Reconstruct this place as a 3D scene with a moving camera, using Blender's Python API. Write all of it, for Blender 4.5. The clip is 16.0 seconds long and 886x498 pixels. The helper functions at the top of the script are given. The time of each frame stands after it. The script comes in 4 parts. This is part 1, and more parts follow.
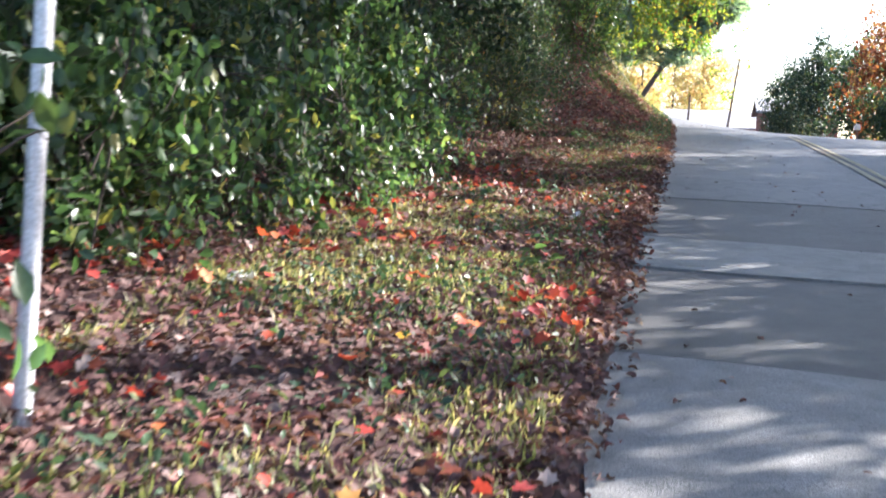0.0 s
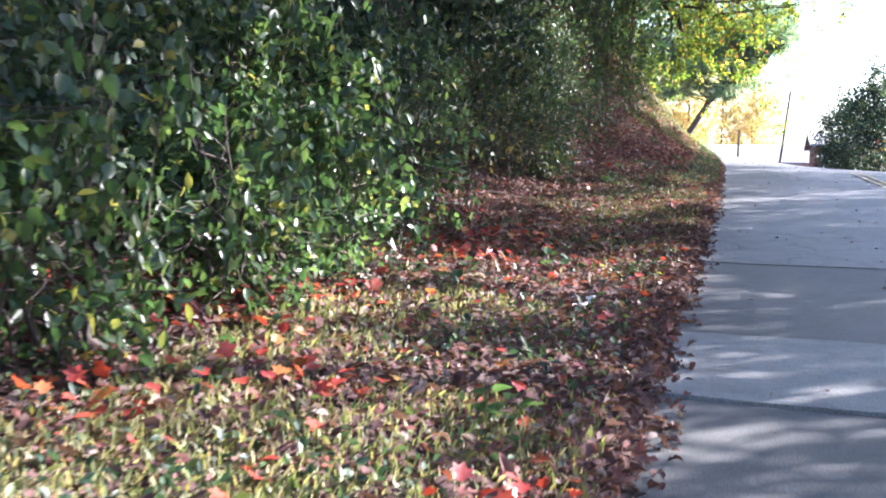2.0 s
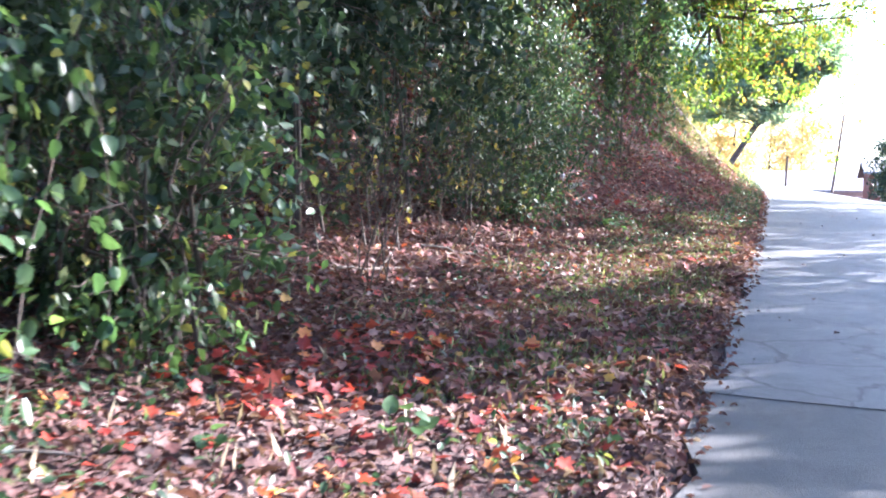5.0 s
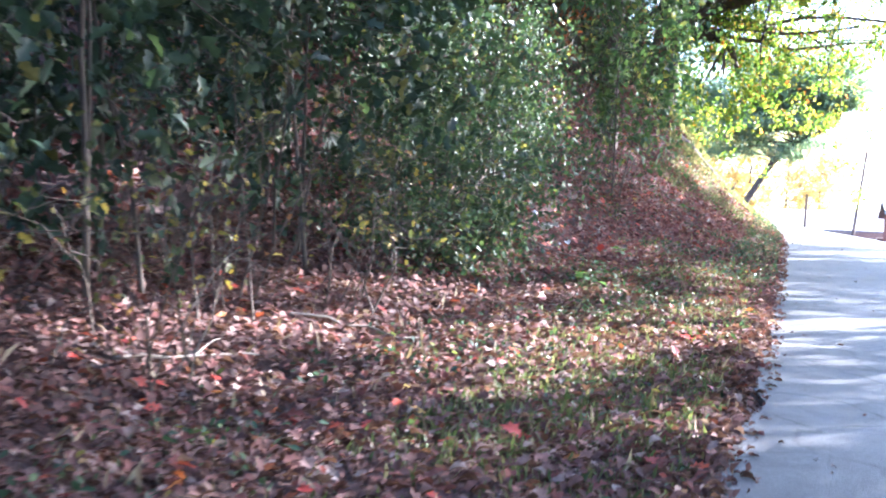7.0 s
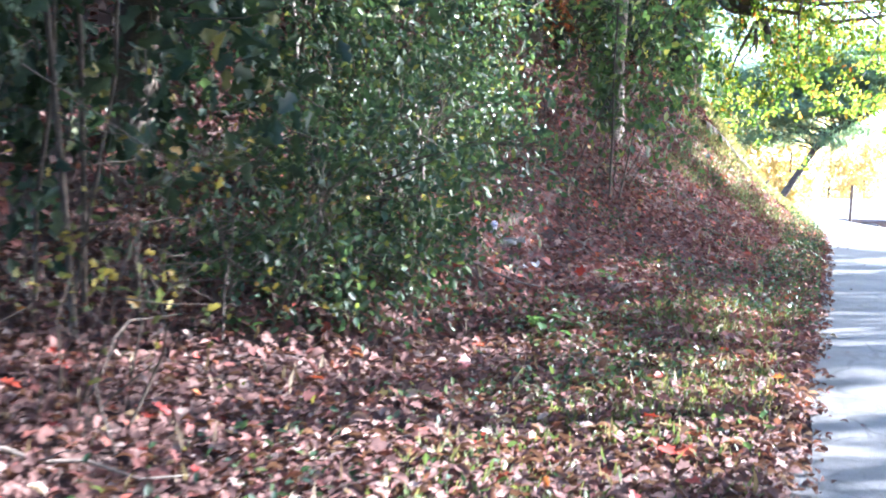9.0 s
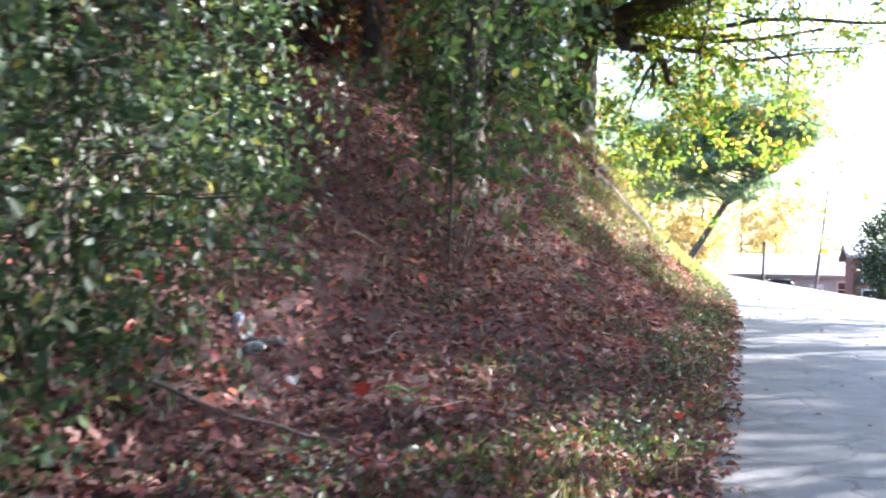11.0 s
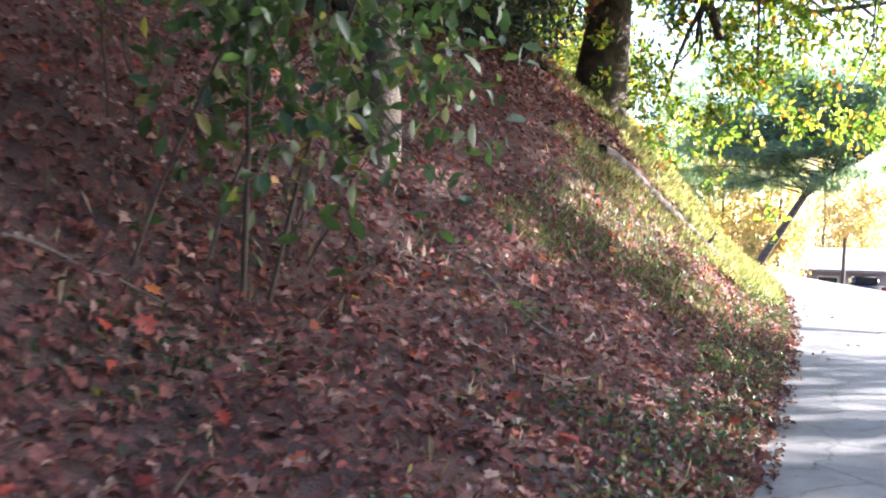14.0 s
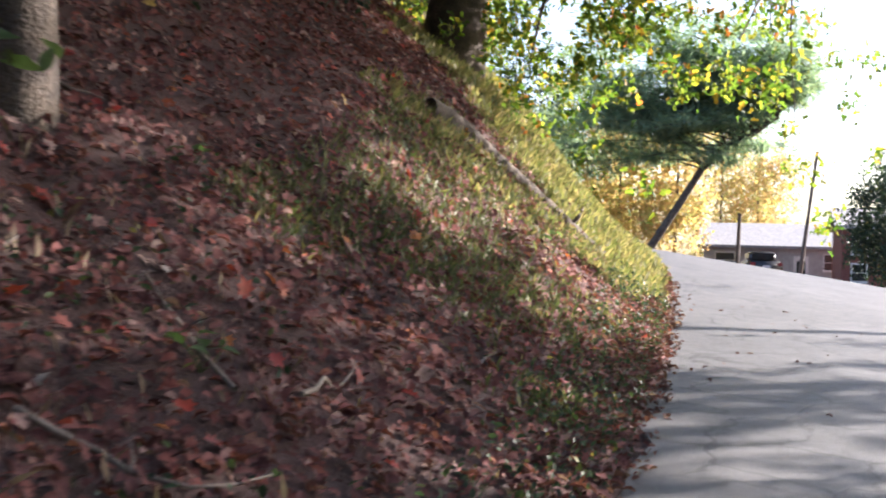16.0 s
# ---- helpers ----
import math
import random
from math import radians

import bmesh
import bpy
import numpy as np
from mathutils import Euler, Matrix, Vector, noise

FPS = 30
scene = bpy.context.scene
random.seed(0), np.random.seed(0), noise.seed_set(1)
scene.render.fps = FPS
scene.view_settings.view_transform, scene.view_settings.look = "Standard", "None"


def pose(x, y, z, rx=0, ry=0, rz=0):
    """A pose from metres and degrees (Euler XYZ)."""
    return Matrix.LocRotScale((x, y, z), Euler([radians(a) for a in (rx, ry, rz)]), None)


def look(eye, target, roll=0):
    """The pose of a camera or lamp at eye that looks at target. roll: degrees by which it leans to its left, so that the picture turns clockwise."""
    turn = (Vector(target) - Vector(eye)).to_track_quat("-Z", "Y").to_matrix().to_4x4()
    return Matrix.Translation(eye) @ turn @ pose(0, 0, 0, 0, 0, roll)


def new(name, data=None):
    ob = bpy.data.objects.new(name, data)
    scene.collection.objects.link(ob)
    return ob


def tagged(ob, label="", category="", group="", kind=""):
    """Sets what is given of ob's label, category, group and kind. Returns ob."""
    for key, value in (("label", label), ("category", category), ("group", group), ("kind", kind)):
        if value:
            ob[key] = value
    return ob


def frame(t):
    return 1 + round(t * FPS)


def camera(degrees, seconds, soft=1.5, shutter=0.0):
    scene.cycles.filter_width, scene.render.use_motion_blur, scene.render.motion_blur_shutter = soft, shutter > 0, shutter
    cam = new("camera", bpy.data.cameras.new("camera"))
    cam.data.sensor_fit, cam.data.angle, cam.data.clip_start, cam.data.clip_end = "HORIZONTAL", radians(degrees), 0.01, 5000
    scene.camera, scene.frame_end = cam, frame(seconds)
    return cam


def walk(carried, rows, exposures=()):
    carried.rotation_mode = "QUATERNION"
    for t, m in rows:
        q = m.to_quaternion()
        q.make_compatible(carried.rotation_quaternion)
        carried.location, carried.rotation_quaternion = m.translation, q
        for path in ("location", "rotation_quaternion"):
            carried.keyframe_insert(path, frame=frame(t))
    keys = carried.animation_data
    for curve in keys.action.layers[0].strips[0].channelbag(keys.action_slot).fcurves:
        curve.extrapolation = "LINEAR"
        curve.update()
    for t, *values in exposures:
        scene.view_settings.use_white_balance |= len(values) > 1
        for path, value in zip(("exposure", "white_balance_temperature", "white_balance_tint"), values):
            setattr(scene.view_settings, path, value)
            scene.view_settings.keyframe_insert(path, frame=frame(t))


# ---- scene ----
cam = camera(43.0, 16.0, soft=1.9, shutter=0.45)
ROWS = [
    (0.0, 0.000, 0.000, 1.329, 12.54, -5.04, -2.44),
    (0.5, 0.027, 0.734, 1.363, 12.89, -3.61, -0.52),
    (1.0, -0.050, 1.428, 1.380, 14.80, -2.79, -0.73),
    (1.5, -0.047, 2.136, 1.421, 14.42, -2.33, -1.03),
    (2.0, -0.036, 2.821, 1.500, 15.00, -3.01, -1.02),
    (2.5, -0.069, 3.518, 1.560, 15.23, -2.96, -1.47),
    (3.0, -0.063, 4.211, 1.641, 16.68, -3.81, -2.61),
    (3.5, -0.094, 4.889, 1.686, 16.72, -1.48, -2.72),
    (4.0, -0.045, 5.598, 1.720, 16.06, -1.64, -0.92),
    (4.5, -0.013, 6.361, 1.764, 16.69, -1.80, -1.36),
    (5.0, 0.001, 7.162, 1.814, 17.34, -1.96, -1.66),
    (5.5, -0.004, 7.988, 1.865, 17.99, -2.09, -1.78),
    (6.0, -0.030, 8.822, 1.914, 18.62, -2.19, -1.71),
    (6.5, -0.078, 9.650, 1.958, 19.22, -2.25, -1.53),
    (7.0, -0.148, 10.455, 2.000, 18.07, -0.43, -2.89),
    (7.5, -0.209, 11.260, 2.063, 17.41, -0.43, -3.86),
    (8.0, -0.228, 12.080, 2.173, 19.80, -1.05, -2.94),
    (8.5, -0.241, 12.947, 2.249, 19.96, -1.00, -2.59),
    (9.0, -0.249, 13.841, 2.308, 20.04, -0.92, -2.23),
    (9.5, -0.253, 14.742, 2.366, 20.04, -0.80, -1.81),
    (10.0, -0.254, 15.633, 2.429, 19.96, -0.63, -1.27),
    (10.5, -0.255, 16.497, 2.501, 19.78, -0.41, -0.63),
    (11.0, -0.258, 17.323, 2.574, 16.04, 2.11, -1.49),
    (11.5, -0.181, 18.116, 2.607, 14.45, 1.29, 2.44),
    (12.0, -0.205, 18.863, 2.616, 14.67, 0.49, 0.87),
    (12.5, -0.184, 19.638, 2.602, 16.42, -0.10, -1.77),
    (13.0, -0.199, 20.403, 2.701, 18.60, -0.55, -1.35),
    (13.5, -0.230, 21.162, 2.800, 18.56, -0.30, -2.60),
    (14.0, -0.137, 21.940, 2.916, 19.98, 1.40, -2.20),
    (14.5, -0.132, 22.720, 2.950, 18.21, 1.18, -1.99),
    (15.0, -0.067, 23.522, 2.974, 16.59, 0.32, -1.79),
    (15.5, -0.072, 24.267, 3.014, 17.09, 0.56, -1.21),
    (16.0, -0.077, 25.007, 3.084, 15.26, 0.40, -1.55),
]
walk(cam, [(t, pose(x, y, z, 90 + pitch, roll, yaw)) for t, x, y, z, yaw, pitch, roll in ROWS],
     [(0.0, 2.9, 5900, 14), (1.5, 3.1, 5700, 18), (3.5, 3.5, 5550, 20), (7.0, 4.15, 5300, 18), (8.5, 4.1, 5300, 15), (10.5, 3.95, 5500, 14), (11.5, 3.2, 5900, 17), (13.0, 3.5, 5900, 16), (14.5, 3.35, 5900, 18), (16.0, 2.4, 6250, 18)])

# ---- world and sun ----
SUN_AZ, SUN_EL = 55.0, 28.0      # degrees to the right of the road's line, and above the horizon
sky_world = bpy.data.worlds.new("sky_world")
scene.world = sky_world
sky_world.use_nodes = True
wn = sky_world.node_tree
sky = wn.nodes.new("ShaderNodeTexSky")
sky.sky_type = "NISHITA"
sky.sun_disc = False
sky.sun_elevation, sky.sun_rotation = radians(SUN_EL), radians(SUN_AZ)
sky.air_density, sky.dust_density = 1.0, 2.0
wn.links.new(sky.outputs[0], wn.nodes["Background"].inputs[0])
wn.nodes["Background"].inputs[1].default_value = 0.085
sun = new("sun", bpy.data.lights.new("sun", "SUN"))
sun.data.energy, sun.data.angle, sun.data.color = 5.0, radians(0.6), (1.0, 0.92, 0.8)
az, el = radians(SUN_AZ), radians(SUN_EL)
to_sun = Vector((math.sin(az) * math.cos(el), math.cos(az) * math.cos(el), math.sin(el)))
sun.matrix_world = look(Vector((0, 0, 60)) + to_sun * 80, Vector((0, 0, 60)))

# ---- materials ----
def nodes_of(name):
    mat = bpy.data.materials.new(name)
    mat.use_nodes = True
    nt = mat.node_tree
    return mat, nt, nt.nodes["Principled BSDF"]


def ramp_node(nt, stops, constant=False):
    r = nt.nodes.new("ShaderNodeValToRGB")
    r.color_ramp.interpolation = "CONSTANT" if constant else "LINEAR"
    els = r.color_ramp.elements
    while len(els) < len(stops):
        els.new(0.5)
    for e, (p, c) in zip(els, stops):
        e.position, e.color = p, (*c, 1)
    return r


def noise_node(nt, scale, detail=4, coords="Object"):
    tc = nt.nodes.new("ShaderNodeTexCoord")
    n = nt.nodes.new("ShaderNodeTexNoise")
    n.inputs["Scale"].default_value, n.inputs["Detail"].default_value = scale, detail
    nt.links.new(tc.outputs[coords], n.inputs["Vector"])
    return n


def mixed(nt, a, b, factor, blend="MIX"):
    m = nt.nodes.new("ShaderNodeMix")
    m.data_type, m.blend_type = "RGBA", blend
    for sock, v in ((m.inputs[0], factor), (m.inputs[6], a), (m.inputs[7], b)):
        if isinstance(v, (int, float)):
            sock.default_value = v
        elif isinstance(v, tuple):
            sock.default_value = (*v, 1)
        else:
            nt.links.new(v, sock)
    return m.outputs[2]


def bump(nt, p, height, strength, distance):
    b = nt.nodes.new("ShaderNodeBump")
    b.inputs["Strength"].default_value, b.inputs["Distance"].default_value = strength, distance
    nt.links.new(height, b.inputs["Height"])
    nt.links.new(b.outputs[0], p.inputs["Normal"])


def leaf_material(name, stops, translucency=0.4, rough=0.45, blotch=0.25, gloss=0.4, glow=1.4):
    """Leaves: a colour for each leaf, blotches on it, and light that comes through."""
    mat, nt, p = nodes_of(name)
    geo = nt.nodes.new("ShaderNodeNewGeometry")
    r = ramp_node(nt, stops)
    nt.links.new(geo.outputs["Random Per Island"], r.inputs[0])
    n = noise_node(nt, 35, 3)
    dark = ramp_node(nt, [(0.35, (1 - blotch,) * 3), (0.65, (1.0, 1.0, 1.0))])
    nt.links.new(n.outputs[0], dark.inputs[0])
    col = mixed(nt, r.outputs[0], dark.outputs[0], 1.0, "MULTIPLY")
    nt.links.new(col, p.inputs["Base Color"])
    p.inputs["Roughness"].default_value = rough
    p.inputs["Specular IOR Level"].default_value = gloss
    tr = nt.nodes.new("ShaderNodeBsdfTranslucent")
    warm = mixed(nt, col, (1.0, 0.98, 0.6), 1.0, "MULTIPLY")
    bright = nt.nodes.new("ShaderNodeHueSaturation")
    bright.inputs["Value"].default_value, bright.inputs["Saturation"].default_value = glow, 1.0
    nt.links.new(warm, bright.inputs["Color"])
    nt.links.new(bright.outputs[0], tr.inputs[0])
    mx = nt.nodes.new("ShaderNodeMixShader")
    mx.inputs[0].default_value = translucency
    nt.links.new(p.outputs[0], mx.inputs[1])
    nt.links.new(tr.outputs[0], mx.inputs[2])
    nt.links.new(mx.outputs[0], nt.nodes["Material Output"].inputs[0])
    return mat


def rough_material(name, light, dark, scale, rough=0.85, fine=60.0, relief=0.4, depth=0.01, metal=0.0):
    """A surface with large patches, fine grain and relief."""
    mat, nt, p = nodes_of(name)
    a, b = noise_node(nt, scale, 5), noise_node(nt, fine, 6)
    r = ramp_node(nt, [(0.35, dark), (0.65, light)])
    nt.links.new(a.outputs[0], r.inputs[0])
    g = ramp_node(nt, [(0.3, (0.65,) * 3), (0.7, (1.15,) * 3)])
    nt.links.new(b.outputs[0], g.inputs[0])
    nt.links.new(mixed(nt, r.outputs[0], g.outputs[0], 1.0, "MULTIPLY"), p.inputs["Base Color"])
    p.inputs["Roughness"].default_value, p.inputs["Metallic"].default_value = rough, metal
    bump(nt, p, b.outputs[0], relief, depth)
    return mat


STRAW = leaf_material("dead_grass", [(0.0, (0.12, 0.085, 0.06)), (0.6, (0.22, 0.17, 0.12)), (1.0, (0.36, 0.3, 0.22))], 0.25, 0.7, 0.2, 0.2)
LITTER = leaf_material("dry_leaf", [(0.0, (0.06, 0.033, 0.032)), (0.3, (0.11, 0.06, 0.055)), (0.55, (0.155, 0.087, 0.078)), (0.7, (0.15, 0.053, 0.048)), (0.88, (0.2, 0.128, 0.115)), (0.97, (0.32, 0.25, 0.23)), (1.0, (0.24, 0.06, 0.04))], 0.22, 0.8, 0.35, 0.15)
BANK_LITTER = leaf_material("dry_oak_leaf", [(0.0, (0.068, 0.028, 0.03)), (0.3, (0.12, 0.051, 0.05)), (0.6, (0.175, 0.076, 0.073)), (0.75, (0.185, 0.06, 0.052)), (0.9, (0.23, 0.132, 0.125)), (0.97, (0.37, 0.26, 0.23)), (1.0, (0.28, 0.074, 0.035))], 0.22, 0.8, 0.35, 0.15)
RED_LEAF = leaf_material("red_leaf", [(0.0, (0.18, 0.025, 0.025)), (0.5, (0.34, 0.045, 0.033)), (0.8, (0.38, 0.08, 0.045)), (0.96, (0.48, 0.2, 0.06)), (1.0, (0.5, 0.38, 0.1))], 0.3, 0.45, 0.3)
GREEN = leaf_material("green_leaf", [(0.0, (0.022, 0.044, 0.028)), (0.45, (0.036, 0.068, 0.038)), (0.8, (0.055, 0.092, 0.042)), (0.96, (0.1, 0.13, 0.045)), (1.0, (0.28, 0.25, 0.07))], 0.36, 0.45, 0.25, 0.32)
# Brighter copy of the green; on the thicket's foot its colour imitates sunlight.
BRIGHT_GREEN = leaf_material("bright_green_leaf", [(0.0, (0.03, 0.062, 0.03)), (0.5, (0.05, 0.1, 0.04)), (0.9, (0.09, 0.14, 0.05)), (1.0, (0.26, 0.25, 0.07))], 0.5, 0.33, 0.25, 0.55, 1.7)
# Darker copy of the green, used where the thicket sinks into shade.
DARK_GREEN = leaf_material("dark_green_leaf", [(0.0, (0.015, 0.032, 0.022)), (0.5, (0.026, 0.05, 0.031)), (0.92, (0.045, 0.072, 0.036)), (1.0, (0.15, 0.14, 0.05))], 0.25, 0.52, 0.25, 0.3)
OAK_GREEN = leaf_material("oak_leaf", [(0.0, (0.03, 0.07, 0.015)), (0.35, (0.07, 0.13, 0.02)), (0.75, (0.14, 0.19, 0.03)), (0.93, (0.3, 0.28, 0.04)), (1.0, (0.35, 0.1, 0.03))], 0.6, 0.5, 0.25, 0.3, 1.9)
RUSSET = leaf_material("russet_leaf", [(0.0, (0.09, 0.03, 0.015)), (0.5, (0.2, 0.06, 0.025)), (0.85, (0.26, 0.12, 0.04)), (1.0, (0.12, 0.14, 0.03))], 0.4, 0.5)
GOLD = leaf_material("gold_leaf", [(0.0, (0.26, 0.2, 0.1)), (0.35, (0.42, 0.34, 0.18)), (0.6, (0.45, 0.27, 0.18)), (0.8, (0.38, 0.38, 0.18)), (1.0, (0.2, 0.24, 0.1))], 0.55, 0.5, 0.2, 0.3, 1.7)
# Needles paled: haze over the distant pine is mixed into their colour.
NEEDLE = leaf_material("hazy_pine_needle", [(0.0, (0.09, 0.15, 0.125)), (0.6, (0.13, 0.2, 0.16)), (1.0, (0.19, 0.24, 0.16))], 0.6, 0.5, 0.2, 0.3, 2.2)
FADED = leaf_material("fading_leaf", [(0.0, (0.04, 0.06, 0.03)), (0.4, (0.09, 0.1, 0.035)), (0.75, (0.14, 0.12, 0.04)), (0.93, (0.32, 0.25, 0.06)), (1.0, (0.2, 0.07, 0.04))], 0.45, 0.5)
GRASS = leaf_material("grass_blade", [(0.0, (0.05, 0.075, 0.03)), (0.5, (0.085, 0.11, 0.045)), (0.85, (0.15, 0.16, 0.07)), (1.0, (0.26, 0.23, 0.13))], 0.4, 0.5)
# Lighter copy of GRASS with the look of sunlight put into its colour.
SUNNY_GRASS = leaf_material("sunlit_grass_blade", [(0.0, (0.1, 0.125, 0.05)), (0.45, (0.16, 0.175, 0.075)), (0.8, (0.24, 0.22, 0.11)), (1.0, (0.34, 0.28, 0.17))], 0.5, 0.5, 0.2, 0.4, 1.4)
BARK = rough_material("bark", (0.11, 0.085, 0.065), (0.045, 0.035, 0.03), 6, 0.9, 40, 0.8, 0.03)
TWIG = rough_material("twig", (0.085, 0.062, 0.047), (0.04, 0.03, 0.024), 9, 0.8)
DRIFTWOOD = rough_material("grey_dead_wood", (0.2, 0.165, 0.14), (0.1, 0.08, 0.07), 7, 0.85, 50, 0.6, 0.01)
PALE_LEAF = rough_material("pale_dry_leaf", (0.42, 0.36, 0.31), (0.28, 0.2, 0.16), 30, 0.7, 90, 0.3, 0.003)
SOIL = rough_material("leaf_mould", (0.09, 0.046, 0.041), (0.036, 0.02, 0.019), 2.2, 0.95, 45, 0.9, 0.03)


def road_material(name, light, dark, rough, cracked=1.0):
    """Old paving: stains, aggregate, fine cracks."""
    mat, nt, p = nodes_of(name)
    a, b, s = noise_node(nt, 0.7, 6), noise_node(nt, 130, 3), noise_node(nt, 6, 5)
    r = ramp_node(nt, [(0.3, dark), (0.7, light)])
    nt.links.new(a.outputs[0], r.inputs[0])
    g = ramp_node(nt, [(0.34, (0.45,) * 3), (0.66, (1.45,) * 3)])
    nt.links.new(b.outputs[0], g.inputs[0])
    st = ramp_node(nt, [(0.35, (0.75,) * 3), (0.6, (1.05,) * 3)])
    nt.links.new(s.outputs[0], st.inputs[0])
    col = mixed(nt, mixed(nt, r.outputs[0], g.outputs[0], 1.0, "MULTIPLY"), st.outputs[0], 1.0, "MULTIPLY")
    tc = nt.nodes.new("ShaderNodeTexCoord")
    wob = nt.nodes.new("ShaderNodeVectorMath")
    wob.operation = "MULTIPLY_ADD"
    wn2 = noise_node(nt, 2.5, 4)
    wob.inputs[1].default_value = (0.5, 0.5, 0.5)
    nt.links.new(wn2.outputs[1], wob.inputs[0])
    nt.links.new(tc.outputs["Object"], wob.inputs[2])
    v = nt.nodes.new("ShaderNodeTexVoronoi")
    v.feature = "DISTANCE_TO_EDGE"
    v.inputs["Scale"].default_value = 1.3
    nt.links.new(wob.outputs[0], v.inputs["Vector"])
    gate = noise_node(nt, 0.45, 2)
    gr = ramp_node(nt, [(0.32, (0.0,) * 3), (0.42, (1.0,) * 3)])
    nt.links.new(gate.outputs[0], gr.inputs[0])
    cr = ramp_node(nt, [(0.012, (cracked,) * 3), (0.026, (0.0,) * 3)])
    nt.links.new(v.outputs[0], cr.inputs[0])
    f = mixed(nt, cr.outputs[0], gr.outputs[0], 1.0, "MULTIPLY")
    nt.links.new(mixed(nt, col, (0.02, 0.02, 0.02), f), p.inputs["Base Color"])
    p.inputs["Roughness"].default_value = rough
    bump(nt, p, b.outputs[0], 0.8, 0.008)
    return mat


ASPHALT = road_material("old_asphalt", (0.09, 0.088, 0.09), (0.055, 0.054, 0.056), 0.6)
CONCRETE = road_material("worn_concrete", (0.165, 0.162, 0.158), (0.115, 0.113, 0.11), 0.65, 0.0)
DARK_PATCH = road_material("dark_patch", (0.056, 0.054, 0.053), (0.034, 0.033, 0.034), 0.65, 0.0)
YELLOW = rough_material("road_yellow", (0.32, 0.27, 0.13), (0.2, 0.18, 0.13), 14, 0.7)
GALV = rough_material("galvanised_steel", (0.6, 0.61, 0.66), (0.48, 0.49, 0.54), 12, 0.4, 90, 0.1, 0.002, 0.35)
WOODPOLE = rough_material("pole_wood", (0.16, 0.12, 0.1), (0.09, 0.07, 0.06), 5, 0.9)
BRICK = rough_material("red_brick_wall", (0.24, 0.09, 0.07), (0.17, 0.06, 0.05), 7, 0.9)
SIDING = rough_material("grey_siding", (0.42, 0.41, 0.4), (0.34, 0.33, 0.33), 3, 0.8)
SHINGLE = rough_material("grey_shingle", (0.32, 0.32, 0.34), (0.22, 0.22, 0.24), 5, 0.85)
WHITE = rough_material("white_paint", (0.75, 0.74, 0.72), (0.62, 0.61, 0.6), 4, 0.6)
DARK_GLASS = rough_material("window_glass", (0.03, 0.035, 0.04), (0.02, 0.022, 0.025), 3, 0.1, 60, 0.0)
CAR_PAINT = rough_material("dark_car_paint", (0.03, 0.03, 0.035), (0.022, 0.022, 0.026), 2, 0.25, 60, 0.0)
CHROME = rough_material("bright_metal", (0.7, 0.7, 0.7), (0.6, 0.6, 0.6), 2, 0.25, 60, 0.0, 0.01, 1.0)
RUBBER = rough_material("tyre_rubber", (0.025, 0.025, 0.025), (0.018, 0.018, 0.018), 6, 0.85)
LAMP_RED = rough_material("red_lamp_glass", (0.35, 0.02, 0.02), (0.25, 0.015, 0.015), 6, 0.3)
PAPER = rough_material("white_paper", (0.78, 0.77, 0.75), (0.6, 0.59, 0.57), 14, 0.8)
CAN = rough_material("printed_can", (0.6, 0.62, 0.68), (0.3, 0.33, 0.5), 25, 0.35, 60, 0.1, 0.003, 0.6)
CLEAR = rough_material("clear_plastic", (0.5, 0.53, 0.52), (0.3, 0.33, 0.33), 10, 0.2)

# ---- ground shape ----
def smooth_interp(v, xs, ys, w):
    return sum(np.interp(np.asarray(v, float) + o * w, xs, ys) for o in (-1, -0.5, 0, 0.5, 1)) / 5


def edge_x(y):
    """The road's left edge."""
    return smooth_interp(y, (-60, 4, 9, 20, 30, 34, 38, 42, 47, 50, 60, 75, 100, 200), (-0.3, -0.33, -0.43, -0.46, -0.63, -0.71, -0.96, -1.2, -1.9, -2.5, -4.6, -8, -15, -50), 1.5)


def right_x(y):
    return edge_x(y) + 6.3


def road_z(x, y):
    base = smooth_interp(y, (-700, -60, -10, 0, 20, 31.5, 40, 50, 55, 65, 90, 140, 300, 2000), (-20, -4.2, -0.7, 0, 1.36, 2.17, 2.6, 3.03, 3.1, 2.95, 2.5, 1.5, -3, -30), 3)
    fall = smooth_interp(y, (22, 34, 46, 60, 80), (0, -0.03, -0.15, -0.14, 0), 3)
    return base + fall * np.clip(x, -6, 7)


def ripple(x, y):
    return (np.sin(1.7 * x + 0.6 * y) * np.sin(0.9 * y - 0.5 * x) * 0.5 + np.sin(3.1 * x - 2.3 * y + 1) * 0.25 + np.sin(5.3 * y + 4.1 * x) * 0.12)


def bank(d, y):
    """Height of the bank above the road, d metres left of the road's edge."""
    s = smooth_interp(y, (-5, 8, 13, 19, 23, 26, 30, 33, 36, 46, 58, 80), (0.15, 0.14, 0.05, 0.02, 0.16, 0.31, 0.5, 0.75, 0.97, 0.95, 0.35, 0.08), 1.5)
    p = smooth_interp(y, (16, 24, 31, 35, 37.5, 40), (1.0, 1.35, 1.45, 1.2, 1.35, 1.5), 1.5)
    s2 = smooth_interp(y, (-5, 14, 20, 23, 26, 46, 60, 90), (0.3, 0.28, 0.32, 0.55, 0.85, 0.8, 0.3, 0.06), 1.5)
    d = np.maximum(d, 0)
    far = np.maximum(d - 2.3, 0)
    return s * 2.3 * (np.minimum(d, 2.3) / 2.3) ** p + s2 * 9 * (1 - np.exp(-far / 9)) + 0.07 * ripple(d, y) * np.clip(d / 1.5, 0, 1)


